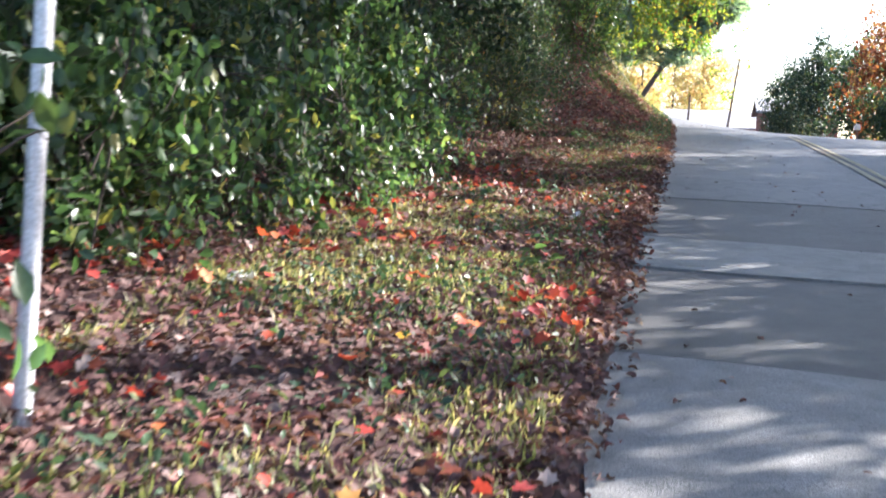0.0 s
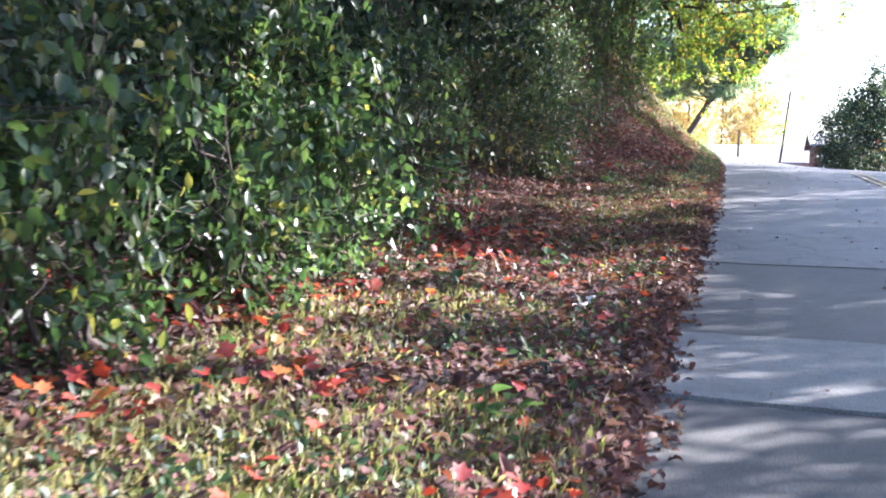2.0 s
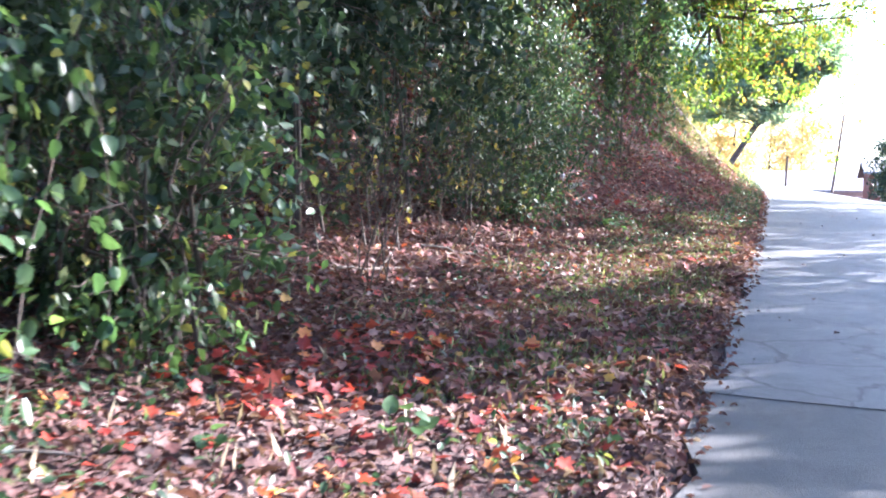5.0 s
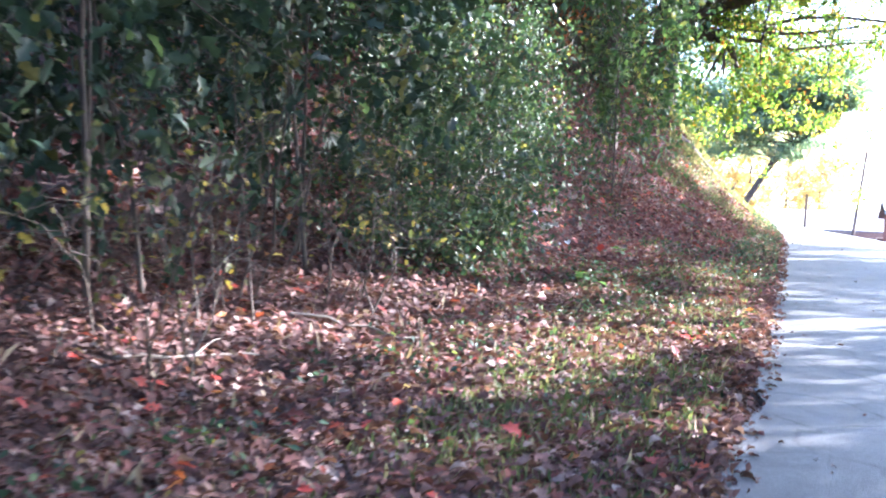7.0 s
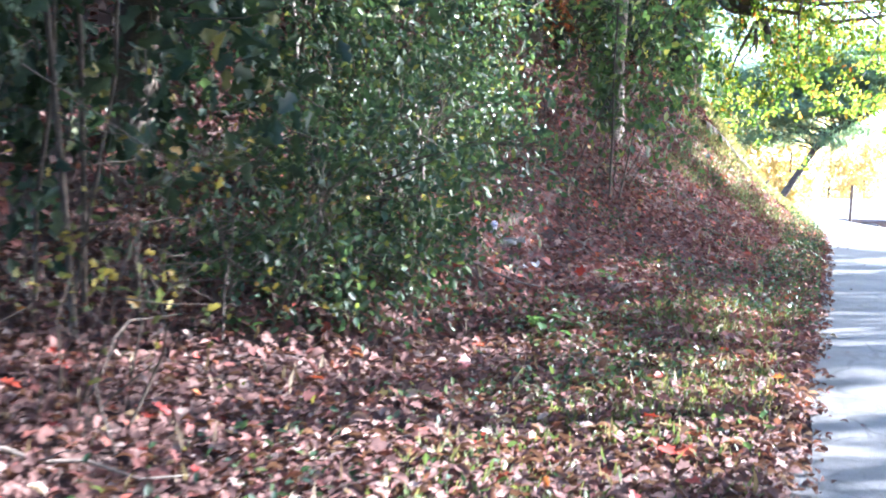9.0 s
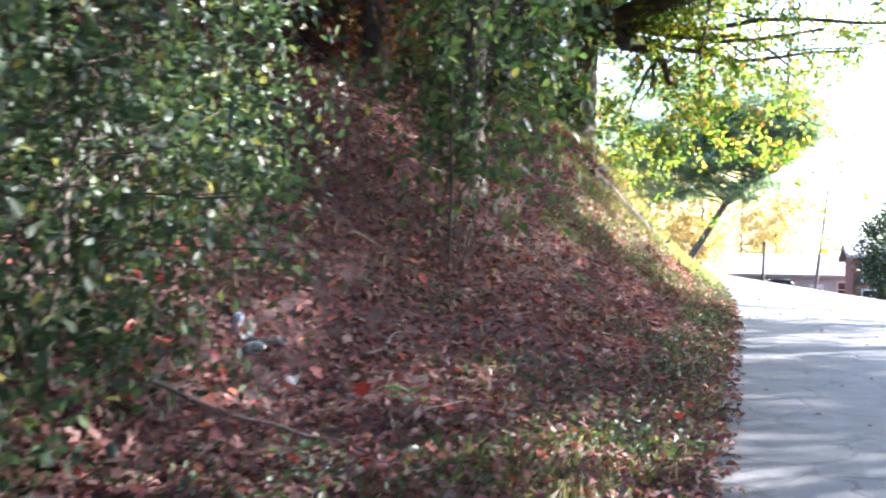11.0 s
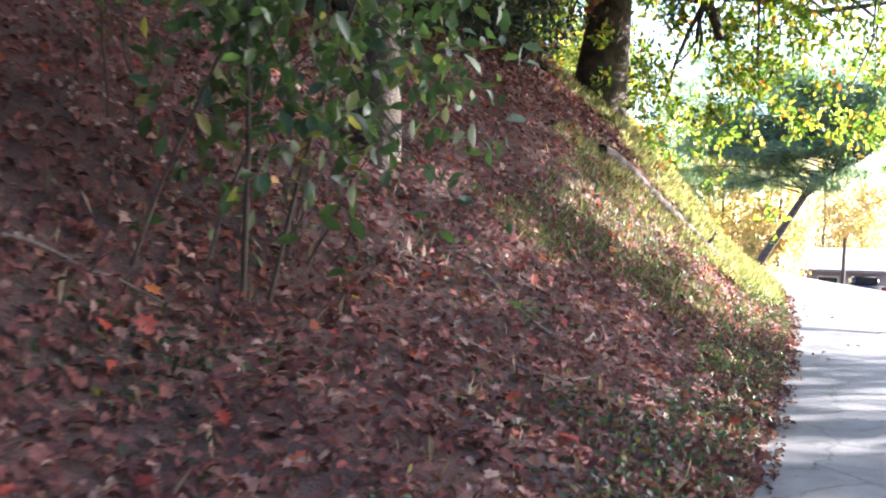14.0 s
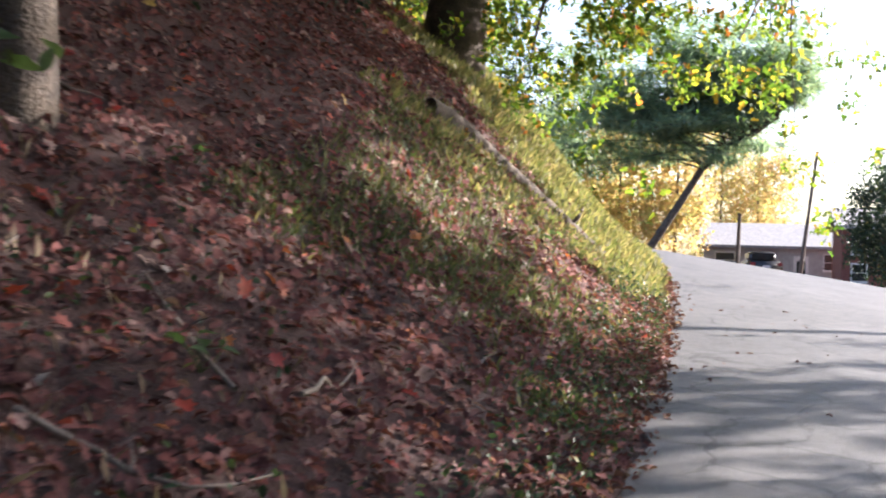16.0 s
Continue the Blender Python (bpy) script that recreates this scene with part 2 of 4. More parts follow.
def gz(x, y):
    """Height of the ground."""
    x, y = np.asarray(x, float), np.asarray(y, float)
    d = edge_x(y) - x
    r = x - right_x(y)
    z = road_z(x, y) + bank(d, y)
    on = np.clip(np.minimum(-d, -r) / 0.12, 0, 1)
    return z - 0.07 * on - 0.05 * np.clip(r, 0, 12) + 0.02 * np.clip((d + 0.08) / 0.15, 0, 1)


# ---- mesh tools ----
def mesh_of(name, verts, faces, mats, smooth=False, index=None):
    me = bpy.data.meshes.new(name)
    verts = np.asarray(verts, np.float32)
    if isinstance(faces, np.ndarray):
        k = faces.shape[1]
        me.vertices.add(len(verts))
        me.vertices.foreach_set("co", verts.ravel())
        me.loops.add(faces.size)
        me.loops.foreach_set("vertex_index", faces.ravel().astype(np.int32))
        me.polygons.add(len(faces))
        me.polygons.foreach_set("loop_start", np.arange(0, faces.size, k, dtype=np.int32))
        if index is not None:
            me.polygons.foreach_set("material_index", np.asarray(index, np.int32))
        me.update(calc_edges=True)
        me.validate()
    else:
        me.from_pydata([tuple(v) for v in verts], [], faces)
        me.update()
    for m in (mats if isinstance(mats, (list, tuple)) else [mats]):
        me.materials.append(m)
    if smooth or not (isinstance(faces, np.ndarray) and faces.shape[1] == 3):
        me.polygons.foreach_set("use_smooth", np.full(len(me.polygons), bool(smooth)))
    return me


def child(name, me, parent, label=""):
    ob = new(name, me)
    ob.parent = parent
    return tagged(ob, label)


def bm_mesh(name, bm, mat, smooth=False):
    me = bpy.data.meshes.new(name)
    bm.to_mesh(me)
    bm.free()
    me.materials.append(mat)
    if smooth:
        me.polygons.foreach_set("use_smooth", np.ones(len(me.polygons), bool))
    return me


def part(name, bm, mat, parent, label="", smooth=False):
    return child(name, bm_mesh(name, bm, mat, smooth), parent, label)


def box_bm(cx, cy, cz, sx, sy, sz, bevel=0.02):
    bm = bmesh.new()
    bmesh.ops.create_cube(bm, size=1)
    bmesh.ops.scale(bm, vec=(sx, sy, sz), verts=bm.verts)
    if bevel:
        bmesh.ops.bevel(bm, geom=bm.edges[:], offset=bevel, segments=2, affect="EDGES")
    bmesh.ops.translate(bm, vec=(cx, cy, cz), verts=bm.verts)
    return bm


def tubes(lines, sides=6):
    """Verts and quads of tapered tubes; each line is (points, radii)."""
    vs, fs, base = [], [], 0
    ang = np.arange(sides) * 2 * math.pi / sides
    for pts, rad in lines:
        pts = np.asarray(pts, float)
        tan = np.gradient(pts, axis=0)
        tan /= np.linalg.norm(tan, axis=1)[:, None] + 1e-9
        ref = np.where(np.abs(tan[:, 2:3]) > 0.9, np.array([[1.0, 0, 0]]), np.array([[0, 0, 1.0]]))
        u = np.cross(tan, ref)
        u /= np.linalg.norm(u, axis=1)[:, None] + 1e-9
        w = np.cross(tan, u)
        ring = pts[:, None] + np.asarray(rad)[:, None, None] * (np.cos(ang)[None, :, None] * u[:, None] + np.sin(ang)[None, :, None] * w[:, None])
        vs.append(ring.reshape(-1, 3))
        n = len(pts)
        i = np.arange(n - 1)[:, None] * sides + np.arange(sides)[None]
        j = np.arange(n - 1)[:, None] * sides + (np.arange(sides)[None] + 1) % sides
        fs.append((np.stack([i, j, j + sides, i + sides], -1) + base).reshape(-1, 4))
        base += n * sides
    return np.vstack(vs), np.vstack(fs)


def wander(rng, a, b, n=7, amp=0.1, sag=0.0):
    t = np.linspace(0, 1, n)[:, None]
    p = np.asarray(a, float) * (1 - t) + np.asarray(b, float) * t
    p[1:-1] += np.cumsum(rng.normal(0, amp, (n, 3)), 0)[1:-1] * (np.sin(np.pi * t[1:-1]))
    p[:, 2] += sag * np.sin(np.pi * t[:, 0])
    return p


def fan(outline, bend=0.15, droop=0.1):
    """A leaf blade of unit length as a folded fan round its midrib."""
    pts = [(0.0, 0.45)] + list(outline)
    v = np.array([(x, y, bend * abs(x) * 1.6 - droop * (y - 0.3) ** 2) for x, y in pts])
    n = len(outline)
    f = np.array([(0, 1 + i, 1 + (i + 1) % n) for i in range(n)])
    return v, f


OVAL = (np.array([(0, 0, 0), (0.22, 0.3, 0.06), (0.24, 0.6, 0.05), (0, 1, -0.1), (-0.24, 0.6, 0.05), (-0.22, 0.3, 0.06), (0, 0.45, -0.02)]),
        np.array([(6, 0, 1), (6, 1, 2), (6, 2, 3), (6, 3, 4), (6, 4, 5), (6, 5, 0)]))
DIAMOND = (np.array([(0, 0, 0), (0.27, 0.45, 0.07), (0, 1, -0.08), (-0.27, 0.45, 0.07)]), np.array([(0, 1, 2), (0, 2, 3)]))
BLADE = (np.array([(-0.02, 0, 0), (0.02, 0, 0), (0.012, 0.6, 0.03), (0.0, 1.0, -0.12)]), np.array([(0, 1, 2), (0, 2, 3)]))
MAPLE = fan([(0, 0), (0.22, 0.05), (0.2, 0.2), (0.5, 0.3), (0.34, 0.46), (0.42, 0.72), (0.18, 0.66), (0, 1.0), (-0.18, 0.66), (-0.42, 0.72), (-0.34, 0.46), (-0.5, 0.3), (-0.2, 0.2), (-0.22, 0.05)])
OAK = fan([(0, 0), (0.1, 0.16), (0.26, 0.22), (0.13, 0.36), (0.33, 0.5), (0.15, 0.6), (0.27, 0.8), (0.08, 0.84), (0, 1.0), (-0.08, 0.84), (-0.27, 0.8), (-0.15, 0.6), (-0.33, 0.5), (-0.13, 0.36), (-0.26, 0.22), (-0.1, 0.16)], 0.2, 0.25)
CURL = fan([(0, 0), (0.24, 0.25), (0.26, 0.65), (0, 1.0), (-0.28, 0.6), (-0.2, 0.2)], 0.55, 0.5)
LOBED = fan([(0, 0), (0.16, 0.18), (0.34, 0.42), (0.14, 0.55), (0.24, 0.8), (0, 1.0), (-0.24, 0.8), (-0.14, 0.55), (-0.34, 0.42), (-0.16, 0.18)], 0.25, 0.3)


BROAD = fan([(0, 0), (0.24, 0.08), (0.38, 0.3), (0.33, 0.6), (0.16, 0.85), (0, 1.0), (-0.16, 0.85), (-0.33, 0.6), (-0.38, 0.3), (-0.24, 0.08)], 0.18, 0.2)


def turns(rng, n, tilt, face=None):
    """n rotations: any heading, leaning by about tilt radians from lying flat."""
    h = rng.uniform(0, 2 * math.pi, n)
    a, b = rng.normal(0, tilt, n), rng.normal(0, tilt, n)
    ch, sh, ca, sa, cb, sb = np.cos(h), np.sin(h), np.cos(a), np.sin(a), np.cos(b), np.sin(b)
    o, z = np.ones(n), np.zeros(n)
    rz = np.stack([ch, -sh, z, sh, ch, z, z, z, o], -1).reshape(-1, 3, 3)
    rx = np.stack([o, z, z, z, ca, -sa, z, sa, ca], -1).reshape(-1, 3, 3)
    ry = np.stack([cb, z, sb, z, o, z, -sb, z, cb], -1).reshape(-1, 3, 3)
    return rz @ rx @ ry


def leaves(template, pos, rot, size):
    v, f = template
    n = len(pos)
    out = np.einsum("nij,kj->nki", rot, v) * np.asarray(size)[:, None, None] + np.asarray(pos)[:, None]
    faces = f[None] + (np.arange(n) * len(v))[:, None, None]
    return out.reshape(-1, 3), faces.reshape(-1, 3)


def join(*sets):
    vs, fs, base = [], [], 0
    for v, f in sets:
        vs.append(v)
        fs.append(f + base)
        base += len(v)
    return np.vstack(vs), np.vstack(fs)


def thing(name, label, category, at=(0, 0, 0), group="", kind=""):
    ob = new(name)
    ob.empty_display_size = 0.2
    ob.location = at
    return tagged(ob, label, category, group, kind)


# ---- ground and road ----
def spaced(*runs):
    return np.unique(np.concatenate([np.arange(a, b + 1e-6, s) for a, b, s in runs]).round(3))


gx = spaced((-900, -100, 100), (-100, -30, 10), (-30, -9, 1.5), (-9, -3, 0.3), (-3, 1, 0.12), (1, 9, 0.5), (9, 30, 3), (30, 100, 10), (100, 900, 100))
gy = spaced((-900, -100, 100), (-100, -20, 10), (-20, 0, 1.5), (0, 45, 0.25), (45, 100, 1), (100, 200, 10), (200, 1500, 100))
GX, GY = np.meshgrid(gx, gy)
quad = (np.arange(len(gy) - 1)[:, None] * len(gx) + np.arange(len(gx) - 1)[None]).reshape(-1)
ground = new("ground", mesh_of("ground", np.stack([GX, GY, gz(GX, GY)], -1).reshape(-1, 3),
                               np.stack([quad, quad + 1, quad + 1 + len(gx), quad + len(gx)], 1), SOIL, True))
tagged(ground, "brown leaf-mould ground rising as a bank beside the road", "ground", kind="structure")


def road_strip(name, y0, y1, mat, lift, label, step=0.5, wob=0.06, x0=None, x1=None, kind="structure", category="road"):
    """A length of paving with a worn left edge and a real thickness."""
    ys = np.linspace(y0, y1, max(2, round((y1 - y0) / step)) + 1)
    rows, cols = [], 15
    for y in ys:
        a = (edge_x(y) + wob * (math.sin(2.3 * y) + 0.6 * math.sin(5.9 * y + 1) + 0.4 * math.sin(13 * y))) if x0 is None else x0
        b = right_x(y) if x1 is None else x1
        rows.append([(a + (b - a) * i / (cols - 1)) for i in range(cols)])
    X = np.array(rows)
    Y = np.repeat(ys[:, None], cols, 1)
    Y = Y - 0.12 * (X + 0.4) * (1 if y1 < 60 else np.clip((30 - Y) / 10, 0, 1))
    Z = road_z(X, Y) + lift + 0.006 * np.sin(3 * X + 1.3 * Y)
    top = np.stack([X, Y, Z], -1).reshape(-1, 3)
    low = top - np.array([0, 0, 0.12])
    n, m = len(ys), cols
    q = (np.arange(n - 1)[:, None] * m + np.arange(m - 1)[None]).reshape(-1)
    faces = [np.stack([q, q + 1, q + 1 + m, q + m], 1)]
    rim = np.concatenate([np.arange(m), np.arange(1, n) * m + m - 1, (n - 1) * m + np.arange(m - 2, -1, -1), np.arange(n - 2, 0, -1) * m])
    nxt = np.roll(rim, -1)
    faces.append(np.stack([rim, rim + n * m, nxt + n * m, nxt], 1))
    ob = new(name, mesh_of(name, np.vstack([top, low]), np.vstack(faces), mat))
    return tagged(ob, label, category, kind=kind)


road = thing("road", "old patched grey road climbing over a crest", "road", kind="structure")
for y0, y1, mat, lift in ((-60, 2.6, ASPHALT, 0.0), (2.612, 5.55, CONCRETE, 0.0), (5.57, 8.15, DARK_PATCH, -0.004), (8.168, 9.74, CONCRETE, 0.012), (9.742, 13.2, DARK_PATCH, 0.0), (13.2, 19.5, ASPHALT, 0.006), (19.5, 120, ASPHALT, 0.0)):
    ob = road_strip("slab", y0, y1, mat, lift, "")
    ob.parent = road
    for key in ("label", "category", "kind"):
        if key in ob.keys():
            del ob[key]
for off in (2.98, 3.16):
    ys = np.arange(2, 31, 0.5)
    xc = edge_x(ys) + off
    V = np.concatenate([np.stack([xc + s, ys, road_z(xc + s, ys) + 0.02], 1) for s in (-0.05, 0.05)])
    n = len(ys)
    i = np.arange(n - 1)
    child("centre_line", mesh_of("centre_line", V, np.stack([i, i + n, i + n + 1, i + 1], 1), YELLOW), road, "faded yellow centre line")


# ---- litter, grass and ivy on the bank ----
def on_bank(rng, n, y0, y1, d0, d1, power=1.0):
    y = rng.uniform(y0, y1, n)
    d = d0 + (d1 - d0) * rng.uniform(0, 1, n) ** power
    x = edge_x(y) - d
    return np.stack([x, y, gz(x, y)], 1)


def slope_turn(rot, p):
    """Lays rotations on the slope of the ground under p."""
    e = 0.15
    sx = (gz(p[:, 0] + e, p[:, 1]) - gz(p[:, 0] - e, p[:, 1])) / (2 * e)
    sy = (gz(p[:, 0], p[:, 1] + e) - gz(p[:, 0], p[:, 1] - e)) / (2 * e)
    sx[p[:, 0] > edge_x(p[:, 1]) - 0.2] = 0
    u = np.stack([np.ones(len(p)), np.zeros(len(p)), sx], 1)
    u /= np.linalg.norm(u, axis=1)[:, None]
    nrm = np.stack([-sx, -sy, np.ones(len(p))], 1)
    nrm /= np.linalg.norm(nrm, axis=1)[:, None]
    w = np.cross(nrm, u)
    return np.stack([u, w, nrm], -1) @ rot


def litter(name, rng, n, box, templates, sizes, mat, label, tilt=0.4, lift=0.015, power=1.0, patch=None):
    sets = []
    for t in templates:
        p = on_bank(rng, n // len(templates), *box, power)
        if patch is not None:
            p = p[ripple(p[:, 0] * 1.1 + 1.0, p[:, 1] * 0.9 + 0.5) + rng.normal(0, 0.12, len(p)) > patch]
        m = len(p)
        p[:, 2] += rng.uniform(0.0, lift, m) + 0.008
        p[:, 2] = np.where(p[:, 0] > edge_x(p[:, 1]), road_z(p[:, 0], p[:, 1]) + 0.012, p[:, 2])
        sets.append(leaves(t, p, slope_turn(turns(rng, m, tilt), p), rng.uniform(*sizes, m)))
    ob = new(name, mesh_of(name, *join(*sets), mat))
    return tagged(ob, label, "leaves", kind="stuff")


rng = np.random.default_rng(7)
litter("fallen_leaves", rng, 24000, (0.5, 12, -0.02, 4.2), (MAPLE, LOBED, OAK, CURL, CURL), (0.035, 0.085), LITTER, "brown and dull red dry leaves on the grassy verge", 0.36, 0.05)
litter("fallen_leaves", rng, 34000, (12, 22, -0.02, 4.8), (MAPLE, LOBED, OAK, CURL, CURL), (0.035, 0.09), LITTER, "brown and dull red dry leaves covering the verge", 0.36, 0.07)
litter("fallen_leaves", rng, 76000, (21, 46, -0.02, 6.5), (OAK, LOBED, OAK, MAPLE, CURL, CURL), (0.035, 0.09), BANK_LITTER, "dry brown oak leaves covering the steep bank", 0.36, 0.07)
litter("hill_leaves", rng, 12000, (10, 50, 5.0, 13.0), (CURL,), (0.12, 0.22), BANK_LITTER, "dry brown leaves on the wooded slope", 0.4, 0.08)
litter("leaf_drift", rng, 6000, (0.5, 42, -0.14, 0.35), (CURL, CURL), (0.03, 0.075), LITTER, "small broken leaves drifted along the edge of the road", 0.5, 0.05, 0.8)
litter("road_leaves", rng, 200, (2, 40, -3.0, -0.1), (CURL, OAK), (0.03, 0.06), LITTER, "scattered dry leaves lying on the road", 0.3, 0.01)
litter("red_leaves", rng, 5200, (1.0, 14, 0.1, 2.9), (MAPLE,), (0.05, 0.1), RED_LEAF, "bright red maple leaves strewn in drifts over the verge", 0.45, 0.09, 1.0, 0.3)
litter("red_leaves", rng, 420, (1.0, 14, 0.1, 2.9), (MAPLE,), (0.05, 0.1), RED_LEAF, "single red maple leaves on the verge", 0.35, 0.09)
litter("red_leaves", rng, 650, (14, 44, 0.1, 4.0), (MAPLE, OAK), (0.06, 0.12), RED_LEAF, "orange-red leaves strewn over the bank", 0.35, 0.08)


def grass(name, rng, n, box, h, label, mat=GRASS, power=1.0, patchy=0.0, wide=1.5):
    p = on_bank(rng, n, *box, power)
    if patchy:
        p = p[(ripple(p[:, 0] * 0.9 + 3, p[:, 1] * 0.8) + rng.normal(0, 0.25, len(p))) > patchy - 0.3]
    m = len(p)
    r = turns(rng, m, 0.45) @ np.array([[1, 0, 0], [0, 0, -1], [0, 1, 0]], float)
    ob = new(name, mesh_of(name, *leaves((BLADE[0] * np.array([wide, 1, 1.5]), BLADE[1]), p, r, rng.uniform(*h, m)), mat))
    return tagged(ob, label, "grass", kind="stuff")


# verge, ridge and slope grass take the sunlit-coloured blades
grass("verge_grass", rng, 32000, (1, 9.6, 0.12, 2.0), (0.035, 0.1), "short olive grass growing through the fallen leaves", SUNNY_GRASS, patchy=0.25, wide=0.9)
grass("verge_grass", rng, 9000, (13, 24, 0.15, 1.4), (0.05, 0.12), "thin grass along the road's edge", patchy=0.35)
grass("bank_grass", rng, 20000, (30.5, 38, 0.3, 2.3), (0.05, 0.13), "olive grass between the leaves on the bank", patchy=0.35)
grass("ridge_grass", rng, 40000, (37.5, 49, 0.1, 3.4), (0.08, 0.22), "grass on the ridge end of the bank, coloured sunlit yellow-green", SUNNY_GRASS)
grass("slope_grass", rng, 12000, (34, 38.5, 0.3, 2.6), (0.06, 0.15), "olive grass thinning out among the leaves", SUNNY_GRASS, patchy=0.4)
grass("dead_grass", rng, 1000, (10, 30, 0.05, 3.2), (0.06, 0.17), "thin dead stems and straw among the fallen leaves", STRAW, wide=0.4)
grass("green_tufts", rng, 9000, (12, 24, 0.1, 1.5), (0.05, 0.12), "green grass tufts along the leafy verge", patchy=0.4)
grass("far_grass", rng, 9000, (45, 75, 0.2, 8), (0.15, 0.3), "pale grass beyond the crest")
for box, n in (((1, 12, 0.2, 2.6), 12000), ((12, 32, 0.1, 2.4), 9000), ((19, 28, 0.3, 2.6), 6000)):
    p = on_bank(rng, n, *box)
    p = p[(ripple(p[:, 0] * 1.3, p[:, 1] * 1.1 + 2) + rng.normal(0, 0.2, len(p))) > 0.15]
    p[:, 2] += rng.uniform(0.02, 0.14, len(p))
    tagged(new("ground_ivy", mesh_of("ground_ivy", *leaves(OVAL, p, turns(rng, len(p), 0.6), rng.uniform(0.022, 0.06, len(p))), GREEN)),
           "low green weeds between the fallen leaves", "weeds", kind="stuff")
p = on_bank(rng, 3600, 23, 38, -0.02, 0.55)
p[:, 2] += rng.uniform(0.02, 0.22, len(p))
tagged(new("edge_weeds", mesh_of("edge_weeds", *leaves(OVAL, p, turns(rng, len(p), 0.7), rng.uniform(0.02, 0.05, len(p))), GREEN)),
       "green weeds fringing the road below the bank", "weeds", kind="stuff")


q = rng.uniform(0, 1, (9000, 3))
py = -2 + 52 * q[:, 1]
px = right_x(py) + 0.1 + 9 * q[:, 0] ** 1.5
p = np.stack([px, py, gz(px, py) + 0.012 + 0.03 * q[:, 2]], 1)
tagged(new("far_verge_leaves", mesh_of("far_verge_leaves", *leaves(LOBED, p, turns(rng, len(p), 0.3), rng.uniform(0.06, 0.13, len(p))), LITTER)),
       "dry brown leaves on the far verge under the added trees", "leaves", kind="stuff")


# ---- shrubs and trees ----
def twig_leaves(rng, starts, ends, per, size, template, spread=0.05, tilt=0.9, sag=0.08):
    """Leaves set along twigs."""
    n = len(starts) * per
    k = np.repeat(np.arange(len(starts)), per)
    t = rng.uniform(0.1, 1.05, n)
    p = starts[k] * (1 - t)[:, None] + ends[k] * t[:, None] + rng.normal(0, spread, (n, 3))
    p[:, 2] -= sag * t * t
    return leaves(template, p, turns(rng, n, tilt), rng.uniform(*size, n))


def shrub(name, rng, x, y, rx, ry, h, stems, twigs, per, size, mat, label, template=OVAL, low=0.15, twig_len=0.45, category="shrub", group="", sag=0.25, lean=(0, 0), stem_r=0.018, hollow=0.5):
    base = np.array([x, y, float(gz(x, y)) - 0.05])
    ob = thing(name, label, category, base, group)
    for _ in range(stems):
        a = rng.uniform(0, 2 * math.pi)
        q = rng.uniform(0.3, 1.0)
        b = np.array([math.cos(a) * rx * q + lean[0], math.sin(a) * ry * q + lean[1], h * rng.uniform(0.55, 0.95)])
        s = np.array([rng.normal(0, 0.08 + 0.1 * rx), rng.normal(0, 0.08 + 0.1 * ry), 0.0])
        pts = wander(rng, s, b, 9, 0.07)
        pts[:, :2] = s[:2] + (pts[:, :2] - s[:2]) * np.linspace(0.7, 1, 9)[:, None]
        pts[:, 2] += 0.12 * h * np.sin(np.linspace(0, math.pi, 9))
        lines = [(pts, np.linspace(stem_r, stem_r * 0.25, 9) * rng.uniform(0.6, 1.2))]
        for k in (4, 5, 6):
            lines.append((wander(rng, pts[k], pts[k] + rng.normal(0, 0.22 * (rx + 0.4), 3) + np.array([0, 0, 0.1]), 5, 0.03), np.linspace(stem_r * 0.4, 0.002, 5)))
        child("stem", mesh_of("stem", *tubes(lines, 5), TWIG, True), ob)
    lines = []
    v = rng.normal(0, 1, (twigs, 3))
    v /= np.linalg.norm(v, axis=1)[:, None]
    gap = np.sin(5.1 * v[:, 1] + 2.1 * x) * np.sin(4.3 * v[:, 2] + 1.7 * y) + 0.6 * np.sin(8.7 * v[:, 0] + 6.1 * v[:, 2] + x * y)
    v = v[gap + rng.normal(0, 0.3, twigs) > 0.0]
    twigs = len(v)
    v *= (hollow + (1 - hollow) * rng.uniform(0, 1, twigs) ** 0.6)[:, None]
    lump = 1 + 0.3 * np.sin(4 * v[:, 1] + x * 3) * np.sin(3.5 * v[:, 2] + y) + 0.16 * np.sin(9 * v[:, 1] + 6 * v[:, 2] + x)
    s = np.stack([v[:, 0] * rx * lump + lean[0] * 0.5, v[:, 1] * ry * lump + lean[1] * 0.5, h * (low + (1 - low) * (v[:, 2] * 0.5 + 0.5)) * lump], 1)
    d = v * twig_len + rng.normal(0, 0.35 * twig_len, (twigs, 3))
    e = s + d
    e[:, 2] -= sag * twig_len
    floor = gz(s[:, 0] + x, s[:, 1] + y) - base[2]
    s[:, 2] = np.maximum(s[:, 2], floor + 0.1)
    e[:, 2] = np.maximum(e[:, 2], floor + 0.06)
    pick = rng.choice(twigs, min(twigs, 90), replace=False)
    for i in pick:
        lines.append((wander(rng, s[i] * 0.75 + np.array([0, 0, 0.1]), e[i], 4, 0.02), np.linspace(0.006, 0.002, 4)))
    tagged(child("twig_mass", mesh_of("twig_mass", *tubes(lines, 5), TWIG, True), ob), kind="stuff")
    child("foliage", mesh_of("foliage", *twig_leaves(rng, s, e, per, size, template, 0.05, 0.9, 0.1), mat), ob)
    return ob


